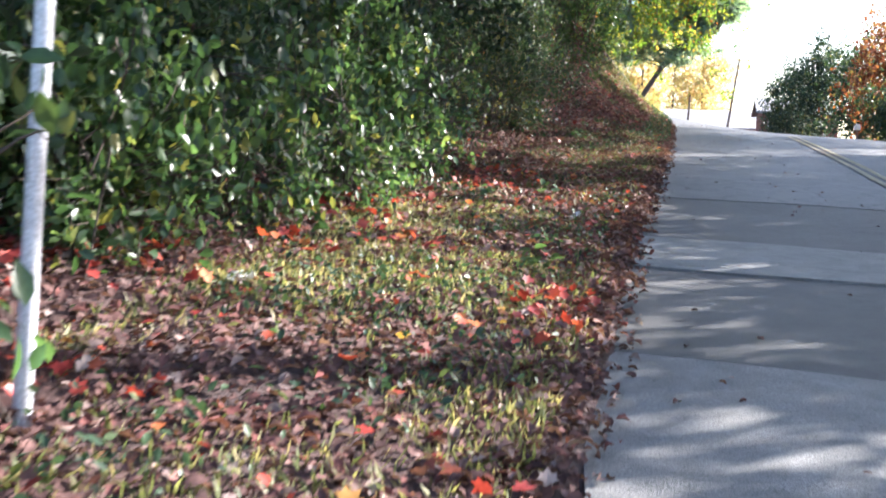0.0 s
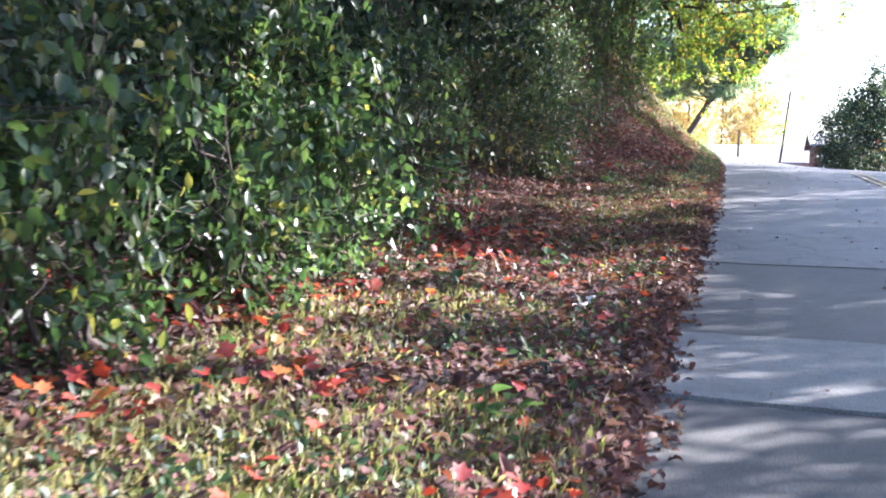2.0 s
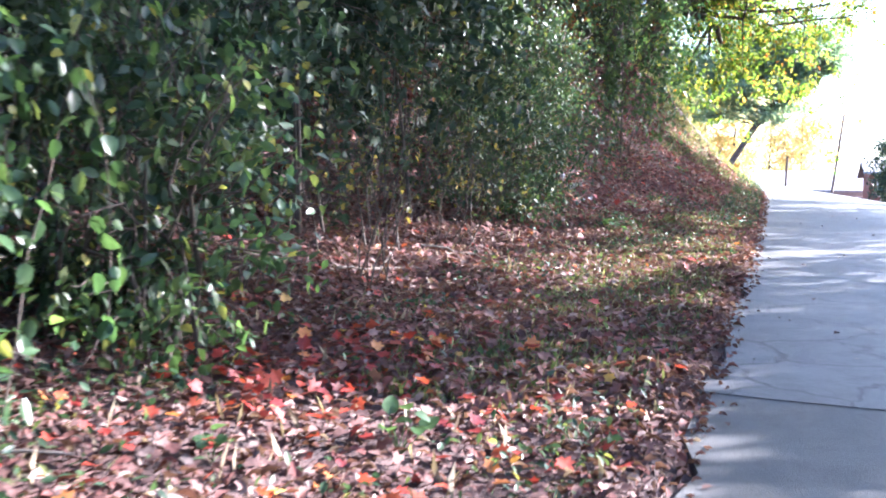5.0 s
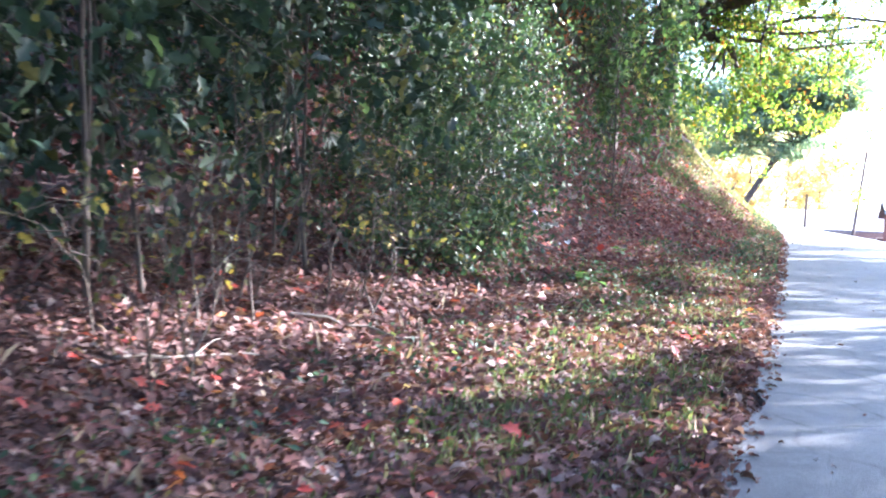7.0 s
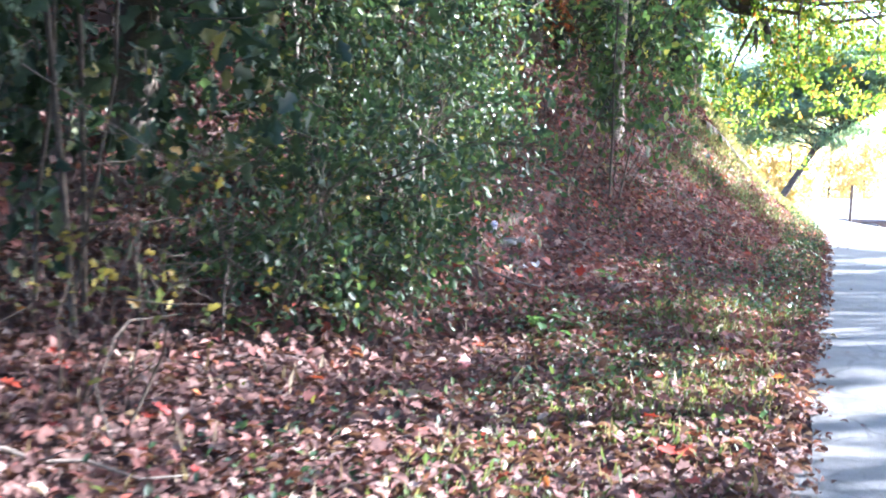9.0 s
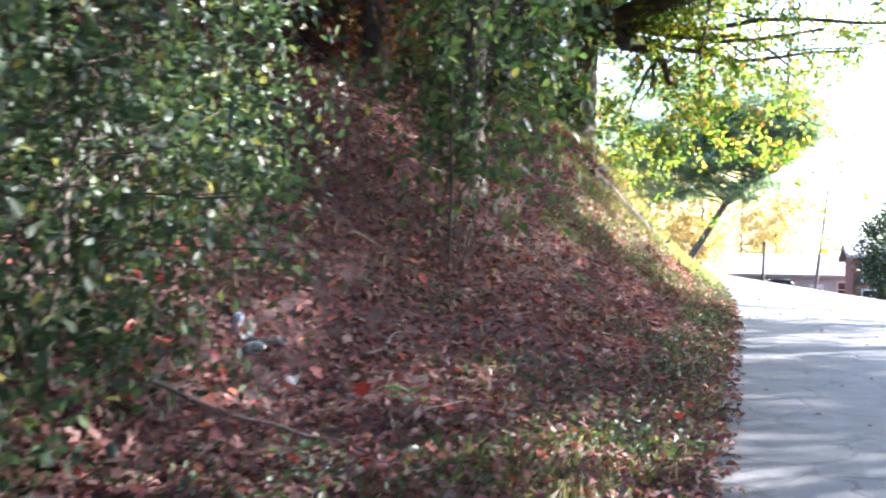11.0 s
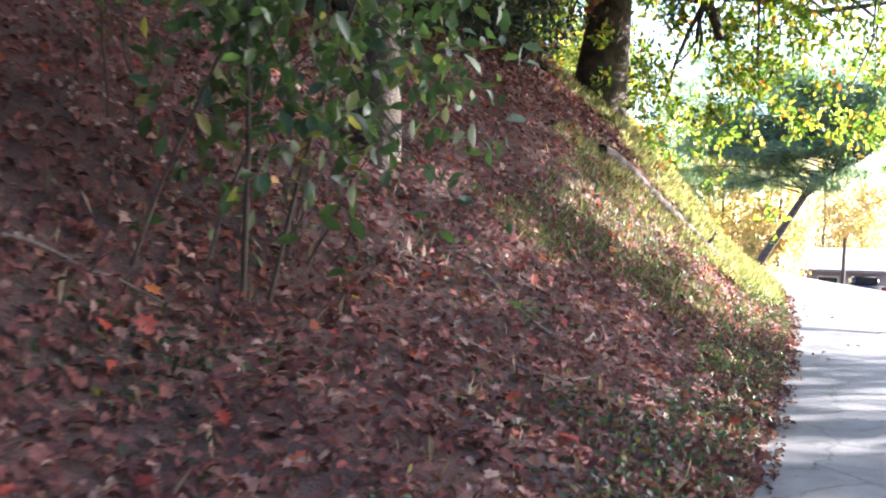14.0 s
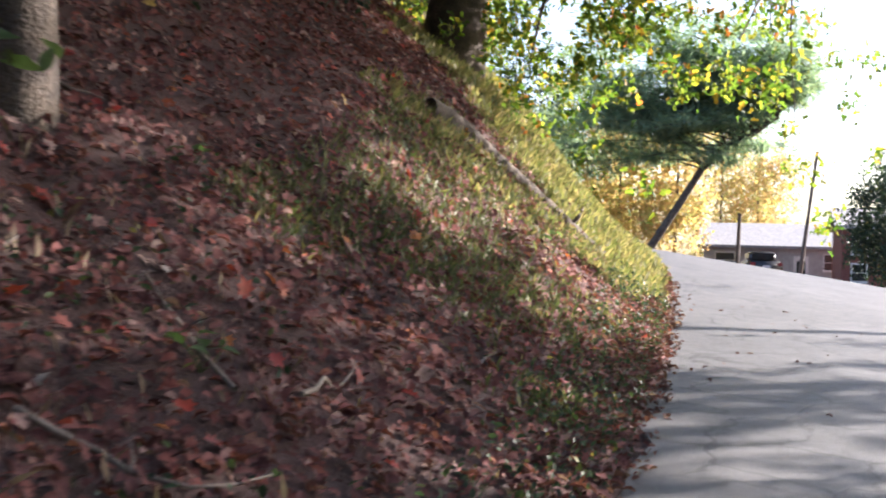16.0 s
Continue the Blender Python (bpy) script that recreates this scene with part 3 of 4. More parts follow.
def tree(name, rng, x, y, h, r, crown_z, crown_r, limbs, twigs, per, size, mat, label, template=DIAMOND, lean=(0.0, 0.0), centre=(0, 0), category="tree", twig_len=0.7, limb_ends=(), group="", hollow=0.25, crown_h=None, bark=BARK):
    base = np.array([x, y, float(gz(x, y)) - 0.1])
    ob = thing(name, label, category, base, group)
    top = np.array([lean[0], lean[1], h])
    t = np.linspace(0, 1, 12)
    tr = wander(rng, (0, 0, -0.7), top, 12, 0.06 * r / 0.3)
    rad = r * (1.0 - 0.75 * t) + 0.35 * r * np.exp(-np.maximum(t * h - 0.7, 0) / 0.5)
    child("trunk", mesh_of("trunk", *tubes([(tr, rad)], 14), bark, True), ob)
    cc = np.array([centre[0] + lean[0] * 0.8, centre[1] + lean[1] * 0.8, crown_z])
    ch = crown_h or crown_r * 0.8
    tips = []
    ends = [np.array(e, float) for e in limb_ends]
    while len(ends) < limbs:
        v = rng.normal(0, 1, 3)
        v /= np.linalg.norm(v)
        ends.append(cc + v * np.array([crown_r, crown_r, ch]) * 0.75)
    for i, e in enumerate(ends):
        z0 = min(max(e[2] - (0.35 + 0.25 * rng.uniform()) * np.hypot(e[0], e[1]), h * 0.2), h * 0.95)
        s = np.array([np.interp(z0, tr[:, 2], tr[:, 0]), np.interp(z0, tr[:, 2], tr[:, 1]), z0])
        pts = wander(rng, s, e, 9, 0.09, 0.12)
        rr = r * (0.45 if i < min(6, len(limb_ends)) else 0.2)
        lines = [(pts, np.linspace(rr, rr * (0.35 if i < len(limb_ends) else 0.15), 9))]
        for _ in range(4):
            k = rng.integers(3, 8)
            q = pts[k] + rng.normal(0, 0.22 * crown_r, 3)
            lines.append((wander(rng, pts[k], q, 5, 0.05), np.linspace(rr * 0.25, 0.01, 5)))
            tips.append(q)
        tips.append(e)
        child("limb", mesh_of("limb", *tubes(lines, 7), bark, True), ob)
    v = rng.normal(0, 1, (twigs, 3))
    v /= np.linalg.norm(v, axis=1)[:, None]
    rad_v = (hollow + (1 - hollow) * rng.uniform(0, 1, twigs) ** 0.7)
    lump = 1 + 0.25 * np.sin(5 * v[:, 0] + x) * np.sin(4 * v[:, 2] + y) + 0.15 * np.sin(9 * v[:, 1] + 2 * x)
    s = cc + v * (rad_v * lump)[:, None] * np.array([crown_r, crown_r, ch])
    near = np.array(tips)[rng.integers(0, len(tips), twigs)] + rng.normal(0, 0.16 * crown_r, (twigs, 3))
    s = np.where(rng.uniform(0, 1, twigs)[:, None] < 0.55, near, s)
    e = s + rng.normal(0, twig_len * 0.6, (twigs, 3)) + np.array([0, 0, -0.15 * twig_len])
    child("crown", mesh_of("crown", *twig_leaves(rng, s, e, per, size, template, 0.10, 1.0, 0.15), mat), ob)
    return ob


rng = np.random.default_rng(21)
# thicket along the first half of the bank
# leaf greens also set brightness: darker copies paint in the thicket's shade
for x, y, rx, ry, h, mat in ((-3.6, 3.3, 0.7, 0.8, 1.9, DARK_GREEN), (-4.1, 4.9, 1.0, 1.1, 4.4, DARK_GREEN), (-3.5, 6.5, 0.6, 0.7, 1.9, GREEN), (-4.0, 8.3, 1.0, 1.0, 4.0, DARK_GREEN), (-3.25, 9.6, 0.55, 0.7, 1.7, BRIGHT_GREEN),
                             (-4.1, 10.9, 1.0, 1.0, 4.4, DARK_GREEN), (-3.45, 12.2, 0.75, 0.8, 2.5, GREEN), (-3.5, 5.4, 0.6, 0.6, 1.4, BRIGHT_GREEN)):
    shrub("shrub", rng, x, y, rx, ry, h, 6, 950, 14, (0.055, 0.105), mat, "dense dark green leafy shrub in the roadside thicket", group="thicket shrubs", low=0.06)
for x, y, rx, ry, h in ((-5.0, 14.6, 1.2, 1.3, 4.8), (-5.4, 8.0, 1.4, 2.0, 6.0), (-5.4, 3.8, 1.4, 2.0, 5.8), (-5.8, 12.3, 1.5, 2.0, 6.2), (-6.0, 17.2, 1.6, 2.0, 6.2), (-6.3, 21.0, 1.5, 2.0, 5.2), (-6.8, 24.8, 1.5, 2.0, 4.6), (-6.6, 28.5, 1.3, 1.8, 4.2)):
    shrub("shrub", rng, x, y, rx, ry, h, 5, 800, 14, (0.07, 0.13), DARK_GREEN, "tall dark shrub at the back of the thicket", DIAMOND, group="tall shrubs", low=0.1)
# low growth at the thicket's foot, in the brighter green to look sunlit
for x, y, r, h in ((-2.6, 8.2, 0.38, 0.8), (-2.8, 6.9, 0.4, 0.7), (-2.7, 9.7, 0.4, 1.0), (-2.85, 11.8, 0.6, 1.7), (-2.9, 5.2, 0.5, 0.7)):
    shrub("bush", rng, x, y, r, r, h, 6, 170, 10, (0.05, 0.1), BRIGHT_GREEN, "leafy bush at the thicket's foot, its green brightened as if sunlit", group="low bushes", low=0.05, twig_len=0.25)


def vine(rng, x, y, h, reach, n, size, mat, label):
    """A climbing stem that arches over, with leaves hanging down along it."""
    ob = thing("hanging_vine", label, "vine", (x, y, float(gz(x, y)) - 0.02), "hanging vines")
    a = rng.uniform(-1.2, 1.2)
    top = np.array([math.cos(a) * reach * 0.5, math.sin(a) * reach * 0.6, h])
    up = wander(rng, (-0.15, 0, 0), top, 8, 0.04)
    down = wander(rng, top, top + np.array([math.cos(a) * reach * 0.5, math.sin(a) * reach * 0.5, -h * rng.uniform(0.3, 0.7)]), 6, 0.03, 0.06)
    pts = np.vstack([up, down[1:]])
    child("stem", mesh_of("stem", *tubes([(pts, np.linspace(0.006, 0.002, len(pts)))], 5), TWIG, True), ob)
    t = rng.uniform(0.15, 1.0, n) * (len(pts) - 1)
    k = np.arange(len(pts))
    p = np.stack([np.interp(t, k, pts[:, i]) for i in range(3)], 1) + rng.normal(0, 0.035, (n, 3))
    p[:, 2] = np.maximum(p[:, 2], 0.14)
    hang = turns(rng, n, 0.35) @ np.array([[1, 0, 0], [0, 0, 1], [0, -1, 0]], float)
    child("foliage", mesh_of("foliage", *leaves(BROAD, p, hang, rng.uniform(*size, n)), mat), ob)
    return ob


# outer vines get the brighter leaf colour as if sunlit, inner ones the plainer green
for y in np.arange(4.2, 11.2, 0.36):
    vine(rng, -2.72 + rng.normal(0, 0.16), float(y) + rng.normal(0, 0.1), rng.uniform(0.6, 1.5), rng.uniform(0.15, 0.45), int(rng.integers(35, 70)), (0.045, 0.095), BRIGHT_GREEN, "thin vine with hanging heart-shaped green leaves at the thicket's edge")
for y in np.arange(3.6, 13.0, 0.5):
    vine(rng, -3.25 + rng.normal(0, 0.2), float(y), rng.uniform(1.6, 2.7), rng.uniform(0.4, 0.8), int(rng.integers(60, 110)), (0.05, 0.1), GREEN, "tall climbing vine draped over the dark thicket")
shrub("weed", rng, -2.1, 2.75, 0.28, 0.28, 1.7, 4, 60, 6, (0.07, 0.14), BRIGHT_GREEN, "tall broad-leaved weed growing round the sign post", category="weed", low=0.1, twig_len=0.2, stem_r=0.008)
# drooping oak growth in the middle stretch
for x, y, rx, ry, h, low in ((-4.3, 15.9, 1.1, 1.4, 4.9, 0.24), (-4.1, 18.8, 1.1, 1.4, 5.0, 0.24), (-4.5, 21.6, 1.2, 1.4, 4.9, 0.42)):
    shrub("oak_sapling", rng, x, y, rx, ry, h, 4, 760, 10, (0.09, 0.17), DARK_GREEN, "oak sapling with drooping dull green leaves and bare lower stems", LOBED, low, 0.6, "sapling", "oak saplings", 0.6)
shrub("shrub", rng, -4.15, 23.3, 1.0, 1.1, 2.3, 6, 1400, 12, (0.04, 0.08), GREEN, "small-leaved green shrub leaning over the bank", group="thicket shrubs", low=0.06)
shrub("shrub", rng, -3.65, 21.7, 0.95, 1.0, 1.7, 6, 1500, 12, (0.04, 0.08), GREEN, "small-leaved green shrub leaning over the bank", group="thicket shrubs", low=0.05)
shrub("shrub", rng, -3.5, 20.2, 0.7, 0.8, 1.2, 6, 800, 12, (0.04, 0.08), GREEN, "low small-leaved green shrub spilling onto the leaves", group="thicket shrubs", low=0.05)
shrub("hanging_sapling", rng, -3.05, 26.8, 0.7, 0.8, 4.4, 4, 700, 11, (0.07, 0.14), BRIGHT_GREEN, "thin-stemmed sapling with hanging green leaves", OVAL, 0.28, 0.5, "sapling", "", 0.9, (0.9, 0.3), 0.014)
shrub("hanging_sapling", rng, -4.5, 25.2, 0.8, 0.8, 4.2, 4, 520, 10, (0.07, 0.13), GREEN, "sapling with leafy branch tips drooping over the bank", OAK, 0.5, 0.6, "sapling", "", 0.9, (0.7, -0.3), 0.016)
for x, y, h in ((-5.2, 43.5, 1.6), (-5.8, 46.5, 2.0), (-4.8, 41.5, 1.0), (-6.5, 49.5, 2.2)):
    shrub("ridge_shrub", rng, x, y, 1.0, 1.2, h, 6, 260, 10, (0.08, 0.14), OAK_GREEN, "olive green shrub on the ridge of the bank", DIAMOND, group="ridge shrubs", low=0.05)
for x, y, h in ((-5.9, 36.0, 2.2), (-6.8, 33.0, 2.4), (-5.1, 37.6, 1.7), (-5.4, 31.2, 2.0)):
    shrub("russet_shrub", rng, x, y, 1.1, 1.2, h, 6, 320, 9, (0.09, 0.15), RUSSET, "shrub with dull red and brown leaves high on the bank", LOBED, group="russet shrubs", low=0.2)
for x, y, h in ((-5.2, 34.4, 2.0), (-5.0, 36.2, 1.6), (-6.0, 38.2, 2.4), (-4.7, 32.6, 1.6), (-4.6, 35.2, 1.2)):
    shrub("shrub", rng, x, y, 0.9, 1.1, h, 6, 600, 10, (0.06, 0.11), DARK_GREEN, "dark straggling shrub high on the leafy bank", LOBED, group="bank shrubs", low=0.1)
# woods above the bank
for x, y, h, r, cz, cr, mat in ((-7.5, 1, 11, 0.2, 5.5, 3.4, DARK_GREEN), (-8.2, 7, 12, 0.25, 5.5, 3.5, DARK_GREEN), (-7.8, 13, 12, 0.22, 5.5, 3.4, DARK_GREEN), (-8.0, 19, 11, 0.22, 5, 3.3, DARK_GREEN), (-8.2, 24.5, 11, 0.25, 5, 3.4, DARK_GREEN), (-7.2, 30, 10, 0.25, 5, 3.0, DARK_GREEN), (-7.8, 36, 11, 0.25, 4.8, 3.0, RUSSET), (-12, 4, 12, 0.25, 6, 4, DARK_GREEN), (-13, 12, 12, 0.25, 6, 4, DARK_GREEN), (-12.5, 20, 12, 0.25, 6, 4, DARK_GREEN), (-13, 28, 12, 0.25, 6, 4, DARK_GREEN), (-12, 36, 12, 0.25, 6, 4, DARK_GREEN), (-11, 44, 12, 0.25, 5, 4, OAK_GREEN)):
    tree("woodland_tree", rng, x, y, h, r, cz, cr, 7, 600, 11, (0.18, 0.28), mat, "broad-leaved tree in the wood above the bank", group="woodland trees", crown_h=cr * 1.3)
tree("woodland_tree", rng, -3.58, 29.8, 9, 0.15, 5.4, 2.2, 8, 420, 21, (0.1, 0.17), DARK_GREEN, "straight trunk standing on the leafy bank", LOBED, (0.3, 0.2), (1.2, 1.5), group="woodland trees")
# bare brush under the saplings
def brush(rng, x, y, r, h, n, label):
    base = np.array([x, y, float(gz(x, y)) - 0.05])
    ob = thing("bare_brush", label, "brush", base, "bare brush")
    tips_a, tips_b = [], []
    for _ in range(n):
        a = rng.uniform(0, 2 * math.pi)
        s = np.array([rng.normal(0, 0.25 * r), rng.normal(0, 0.3 * r), 0.0])
        e = s + np.array([math.cos(a) * r * rng.uniform(0.3, 1.0) + 0.25 * r, math.sin(a) * r * rng.uniform(0.4, 1.1), h * rng.uniform(0.5, 1.0)])
        pts = wander(rng, s, e, 8, 0.05, 0.1 * h)
        k = rng.uniform(0.5, 1.2)
        lines = [(pts, np.linspace(0.008, 0.002, 8) * k)]
        for j in (3, 4, 5, 6):
            q = pts[j] + rng.normal(0, 0.28 * r, 3) + np.array([0.05, 0, 0.02])
            q[2] = max(q[2], 0.1)
            lines.append((wander(rng, pts[j], q, 5, 0.03), np.linspace(0.004, 0.001, 5) * k))
            tips_a.append(pts[j]), tips_b.append(q)
        child("stem", mesh_of("stem", *tubes(lines, 4), TWIG, True), ob)
    child("foliage", mesh_of("foliage", *twig_leaves(rng, np.array(tips_a), np.array(tips_b), 4, (0.03, 0.065), LOBED, 0.04, 0.9, 0.05), FADED), ob, "sparse yellowing leaves")
    return ob


for x, y, r, h in ((-3.4, 13.6, 0.8, 1.6), (-3.2, 15.2, 0.8, 1.3), (-3.7, 16.6, 0.9, 1.8), (-3.3, 17.8, 0.8, 1.3), (-3.7, 19.4, 0.9, 1.7), (-4.4, 17.4, 1.0, 2.2), (-4.5, 14.6, 1.0, 2.2), (-4.0, 27.4, 0.8, 1.7), (-4.6, 30.6, 0.9, 1.8), (-3.1, 27.6, 0.5, 1.3)):
    brush(rng, x, y, r, h, 9, "bare brown stems with a few yellowing leaves under the trees")
# the oak at the head of the bank, with a limb over the road
tree("oak_tree", rng, -4.2, 40.0, 11, 0.4, 5.0, 4.2, 18, 1300, 32, (0.075, 0.14), OAK_GREEN, "large oak with yellow-green leaves and a limb reaching over the road", LOBED, (0.5, -0.5), (2.8, 0.3), limb_ends=((4.9, -1.0, 2.9), (6.0, -0.5, 4.3), (3.0, -2.0, 4.1), (2.6, 0.6, 3.7), (2.1, -0.9, 0.9), (4.0, 1.5, 4.6), (3.1, 0.6, 1.9), (4.3, 1.6, 1.7), (5.4, 1.3, 1.9), (6.4, 0.4, 2.2), (4.9, -0.3, 2.0), (3.6, 2.6, 2.0), (5.2, -1.6, 3.4)), twig_len=0.3, crown_h=2.0)
# slope trees with crowns added over the bank to shade it and the thicket
for x, y, h, cz, cr in ((-5.6, 4.5, 10, 7.6, 3.4), (-5.6, 10.5, 10, 7.4, 3.4), (-6.0, 27.0, 9, 5.6, 3.2), (-6.2, 34.0, 9, 5.2, 3.2), (-5.8, 21.5, 9, 6.2, 3.2), (-6.0, 16.0, 9, 6.6, 3.2), (-5.6, 45.0, 9, 5.0, 3.0), (-5.3, 31.3, 8, 5.0, 2.7), (-5.6, 36.6, 8, 4.6, 2.6)):
    tree("slope_shade_tree", rng, x, y, h, 0.17, cz, cr, 8, 1000 if 31 < y < 37 else 600, 19, (0.13, 0.22), DARK_GREEN, "slope tree whose crown is added to shade the bank", DIAMOND, (0.5, 0), (2.2, 0.5), group="slope trees", crown_h=2.6)
for x, y, h, mat in ((-7.0, 41.8, 7, DARK_GREEN), (-8.0, 46.0, 7, OAK_GREEN), (-9.5, 51.5, 7, DARK_GREEN), (-7.0, 38.0, 6, RUSSET)):
    tree("ridge_tree", rng, x, y, h, 0.13, 2.6, 2.8, 8, 900, 11, (0.13, 0.22), mat, "low bushy tree on the ridge behind the oak", DIAMOND, group="ridge trees", crown_h=2.5)
# unseen trees added across the road to shade and dapple road and bank
for x, y, h, cz, cr, ch, twigs in ((10.0, 1.5, 15, 11.0, 2.9, 4.5, 300), (10.6, 7.0, 17, 13.0, 2.8, 4.4, 400), (10.8, 12.5, 18, 13.4, 2.7, 4.5, 640), (10.6, 15.8, 18, 13.9, 2.6, 4.3, 620), (11.2, 18.8, 18, 13.6, 2.5, 4.2, 420),
                                   (10.6, 21.6, 13, 8.6, 2.3, 3.4, 140), (10.9, 24.6, 13, 8.6, 2.3, 3.4, 150), (11.2, 22.6, 18, 14.2, 2.6, 3.4, 480), (10.8, 30.9, 13, 8.4, 2.5, 3.2, 190), (11.2, 35.0, 13, 8.6, 2.6, 3.0, 260), (10.9, 28.0, 17, 13.2, 2.1, 3.4, 480), (11.4, 38.0, 17, 12.0, 1.9, 4.4, 300), (10.6, 40.3, 17, 12.0, 2.5, 5.2, 330), (15.6, 40.6, 20, 16.5, 2.8, 4.0, 380), (10.7, 44.2, 18, 14.2, 2.4, 3.4, 560)):
    tree("shade_tree", rng, x, y, h, 0.2, cz, cr, 8, twigs, 18, (0.2, 0.3), OAK_GREEN, "tall unseen tree added across the road to cast shade", group="roadside trees", crown_h=ch, twig_len=0.8)
# low row out of view, added to keep the road in shade
for i, y in enumerate((4.0, 6.1, 8.0, 10.1, 12.0, 14.2, 16.1, 18.3, 20.2, 22.4, 24.5)):
    tree("hedge_tree", rng, 7.7 + 0.2 * math.sin(3.1 * i), y, 5.0, 0.1, 3.45 + 0.15 * math.sin(2.3 * i), 1.7, 7, 360, 16, (0.14, 0.22), OAK_GREEN, "low bushy tree added out of view to shade the road", group="far verge trees", crown_h=1.9, twig_len=0.5)
# sparse unseen trees added to break up the sun on the road
for x, y in ((8.4, 31.0), (8.8, 34.2), (8.6, 38.0), (9.2, 41.5)):
    tree("low_shade_tree", rng, x, y, 5.6, 0.12, 3.7, 1.9, 7, 120, 15, (0.14, 0.22), OAK_GREEN, "small leafy tree added out of view to dapple the road", group="far verge trees", crown_h=1.9, twig_len=0.7)


# ---- the far side of the crest ----
def pine(rng, x, y):
    base = np.array([x, y, float(gz(x, y)) - 0.1])
    ob = thing("pine_tree", "dark pine with a leaning trunk and flat spreading boughs", "tree", base)
    tr = np.array([(0, 0, 0), (1.3, 0, 2.2), (2.8, 0, 4.6), (4.0, 0, 6.6), (5.6, 0, 7.9), (7.2, 0, 8.9), (8.3, 0, 9.7), (8.2, 0, 10.8), (9.0, 0, 12.5)], float)
    child("trunk", mesh_of("trunk", *tubes([(tr, np.linspace(0.28, 0.1, len(tr)))], 10), BARK, True), ob)
    lines, sets = [], []
    for b in range(88):
        k = rng.uniform(0.36, 1.0)
        s = np.array([np.interp(k, np.linspace(0, 1, len(tr)), tr[:, i]) for i in range(3)])
        right = rng.uniform() < 0.2
        e = s + np.array([rng.uniform(0.8, 2.0) if right else -rng.uniform(2.5, 13.0), rng.uniform(-3, 3), rng.uniform(-1.8, 5.2)])
        e[2] = max(e[2], 4.6 + rng.uniform(0, 1.0))
        pts = wander(rng, s, e, 7, 0.12, 0.3)
        lines.append((pts, np.linspace(0.06, 0.015, 7)))
        n = 44
        t = rng.uniform(0.22, 1.05, n)
        q = np.stack([np.interp(t, np.linspace(0, 1, 7), pts[:, i]) for i in range(3)], 1) + rng.normal(0, 1, (n, 3)) * np.array([0.8, 0.8, 0.09])
        for tilt in (0.5, 1.1):
            m = 7 * n
            sets.append(leaves((BLADE[0] * np.array([1.8, 1, 1]), BLADE[1]), np.repeat(q, 7, 0) + rng.normal(0, 0.12, (m, 3)), turns(rng, m, tilt), rng.uniform(0.35, 0.75, m)))
    for ln in lines:
        child("bough", mesh_of("bough", *tubes([ln], 6), BARK, True), ob)
    child("needles", mesh_of("needles", *join(*sets), NEEDLE), ob)


pine(rng, -7.0, 95.0)
for x, y, h, cr, mat, lab in ((-5.0, 102, 13.5, 3.0, GOLD, "tall orange and gold autumn tree beyond the crest"), (-2.6, 122, 16.0, 5.2, GOLD, "tall yellow autumn tree beyond the crest"), (0.6, 121, 13.0, 4.2, GOLD, "small yellow autumn tree beyond the crest"), (-9.0, 104, 13.0, 3.4, GOLD, "russet and yellow autumn tree beside the road"), (-13.5, 105, 13, 3.6, OAK_GREEN, "tall yellow-green tree behind the bank"),
                              (-18, 108, 13, 4.0, DARK_GREEN, "dark tree behind the pine"), (-16.0, 101, 19, 4.4, DARK_GREEN, "tall dark green tree behind the oak"), (-11.8, 108, 18, 4.0, OAK_GREEN, "tall yellow-green tree behind the pine")):
    tree("autumn_tree", rng, x, y, h, 0.14, h * 0.5, cr, 9, 1200, 8, (0.2, 0.34), mat, lab, crown_h=h * 0.44, twig_len=0.7, group="autumn trees")
for x, y, h, cr, mat, lab in ((6.9, 88, 7.5, 2.3, DARK_GREEN, "tall dark green hedge tree across the road"), (8.3, 80, 8.5, 2.6, DARK_GREEN, "tall dark green hedge tree across the road"), (9.4, 70, 8.0, 2.6, GREEN, "green hedge tree across the road"), (10.2, 62, 8.5, 2.8, RUSSET, "orange-brown tree above the hedge across the road"), (9.8, 54, 4.5, 2.2, GREEN, "green shrub across the road")):
    tree("hedge_tree", rng, x, y, h, 0.12, h * 0.5, cr, 9, 1100, 8, (0.16, 0.28), mat, lab, crown_h=h * 0.45, group="hedge trees")


def pole(name, x, y, h, r, mat, label, lean=(0, 0), arm=False):
    base = (x, y, float(gz(x, y)) - 0.1)
    ob = thing(name, label, "pole", base)
    t = np.linspace(0, 1, 6)
    child("shaft", mesh_of("shaft", *tubes([(np.stack([lean[0] * t, lean[1] * t, h * t], 1), np.linspace(r, r * 0.75, 6))], 10), mat, True), ob)
    if arm:
        part("cap", box_bm(lean[0], lean[1], h + 0.03, r * 1.6, r * 1.6, 0.06, 0.01), mat, ob)
    return ob


pole("utility_pole", 1.75, 70, 4.9, 0.085, WOODPOLE, "leaning brown wooden utility pole beyond the crest", (0.55, 0), True)
pole("lamp_post", -0.38, 54, 1.35, 0.06, WOODPOLE, "short dark wooden post at the crest", (0.03, 0), True)

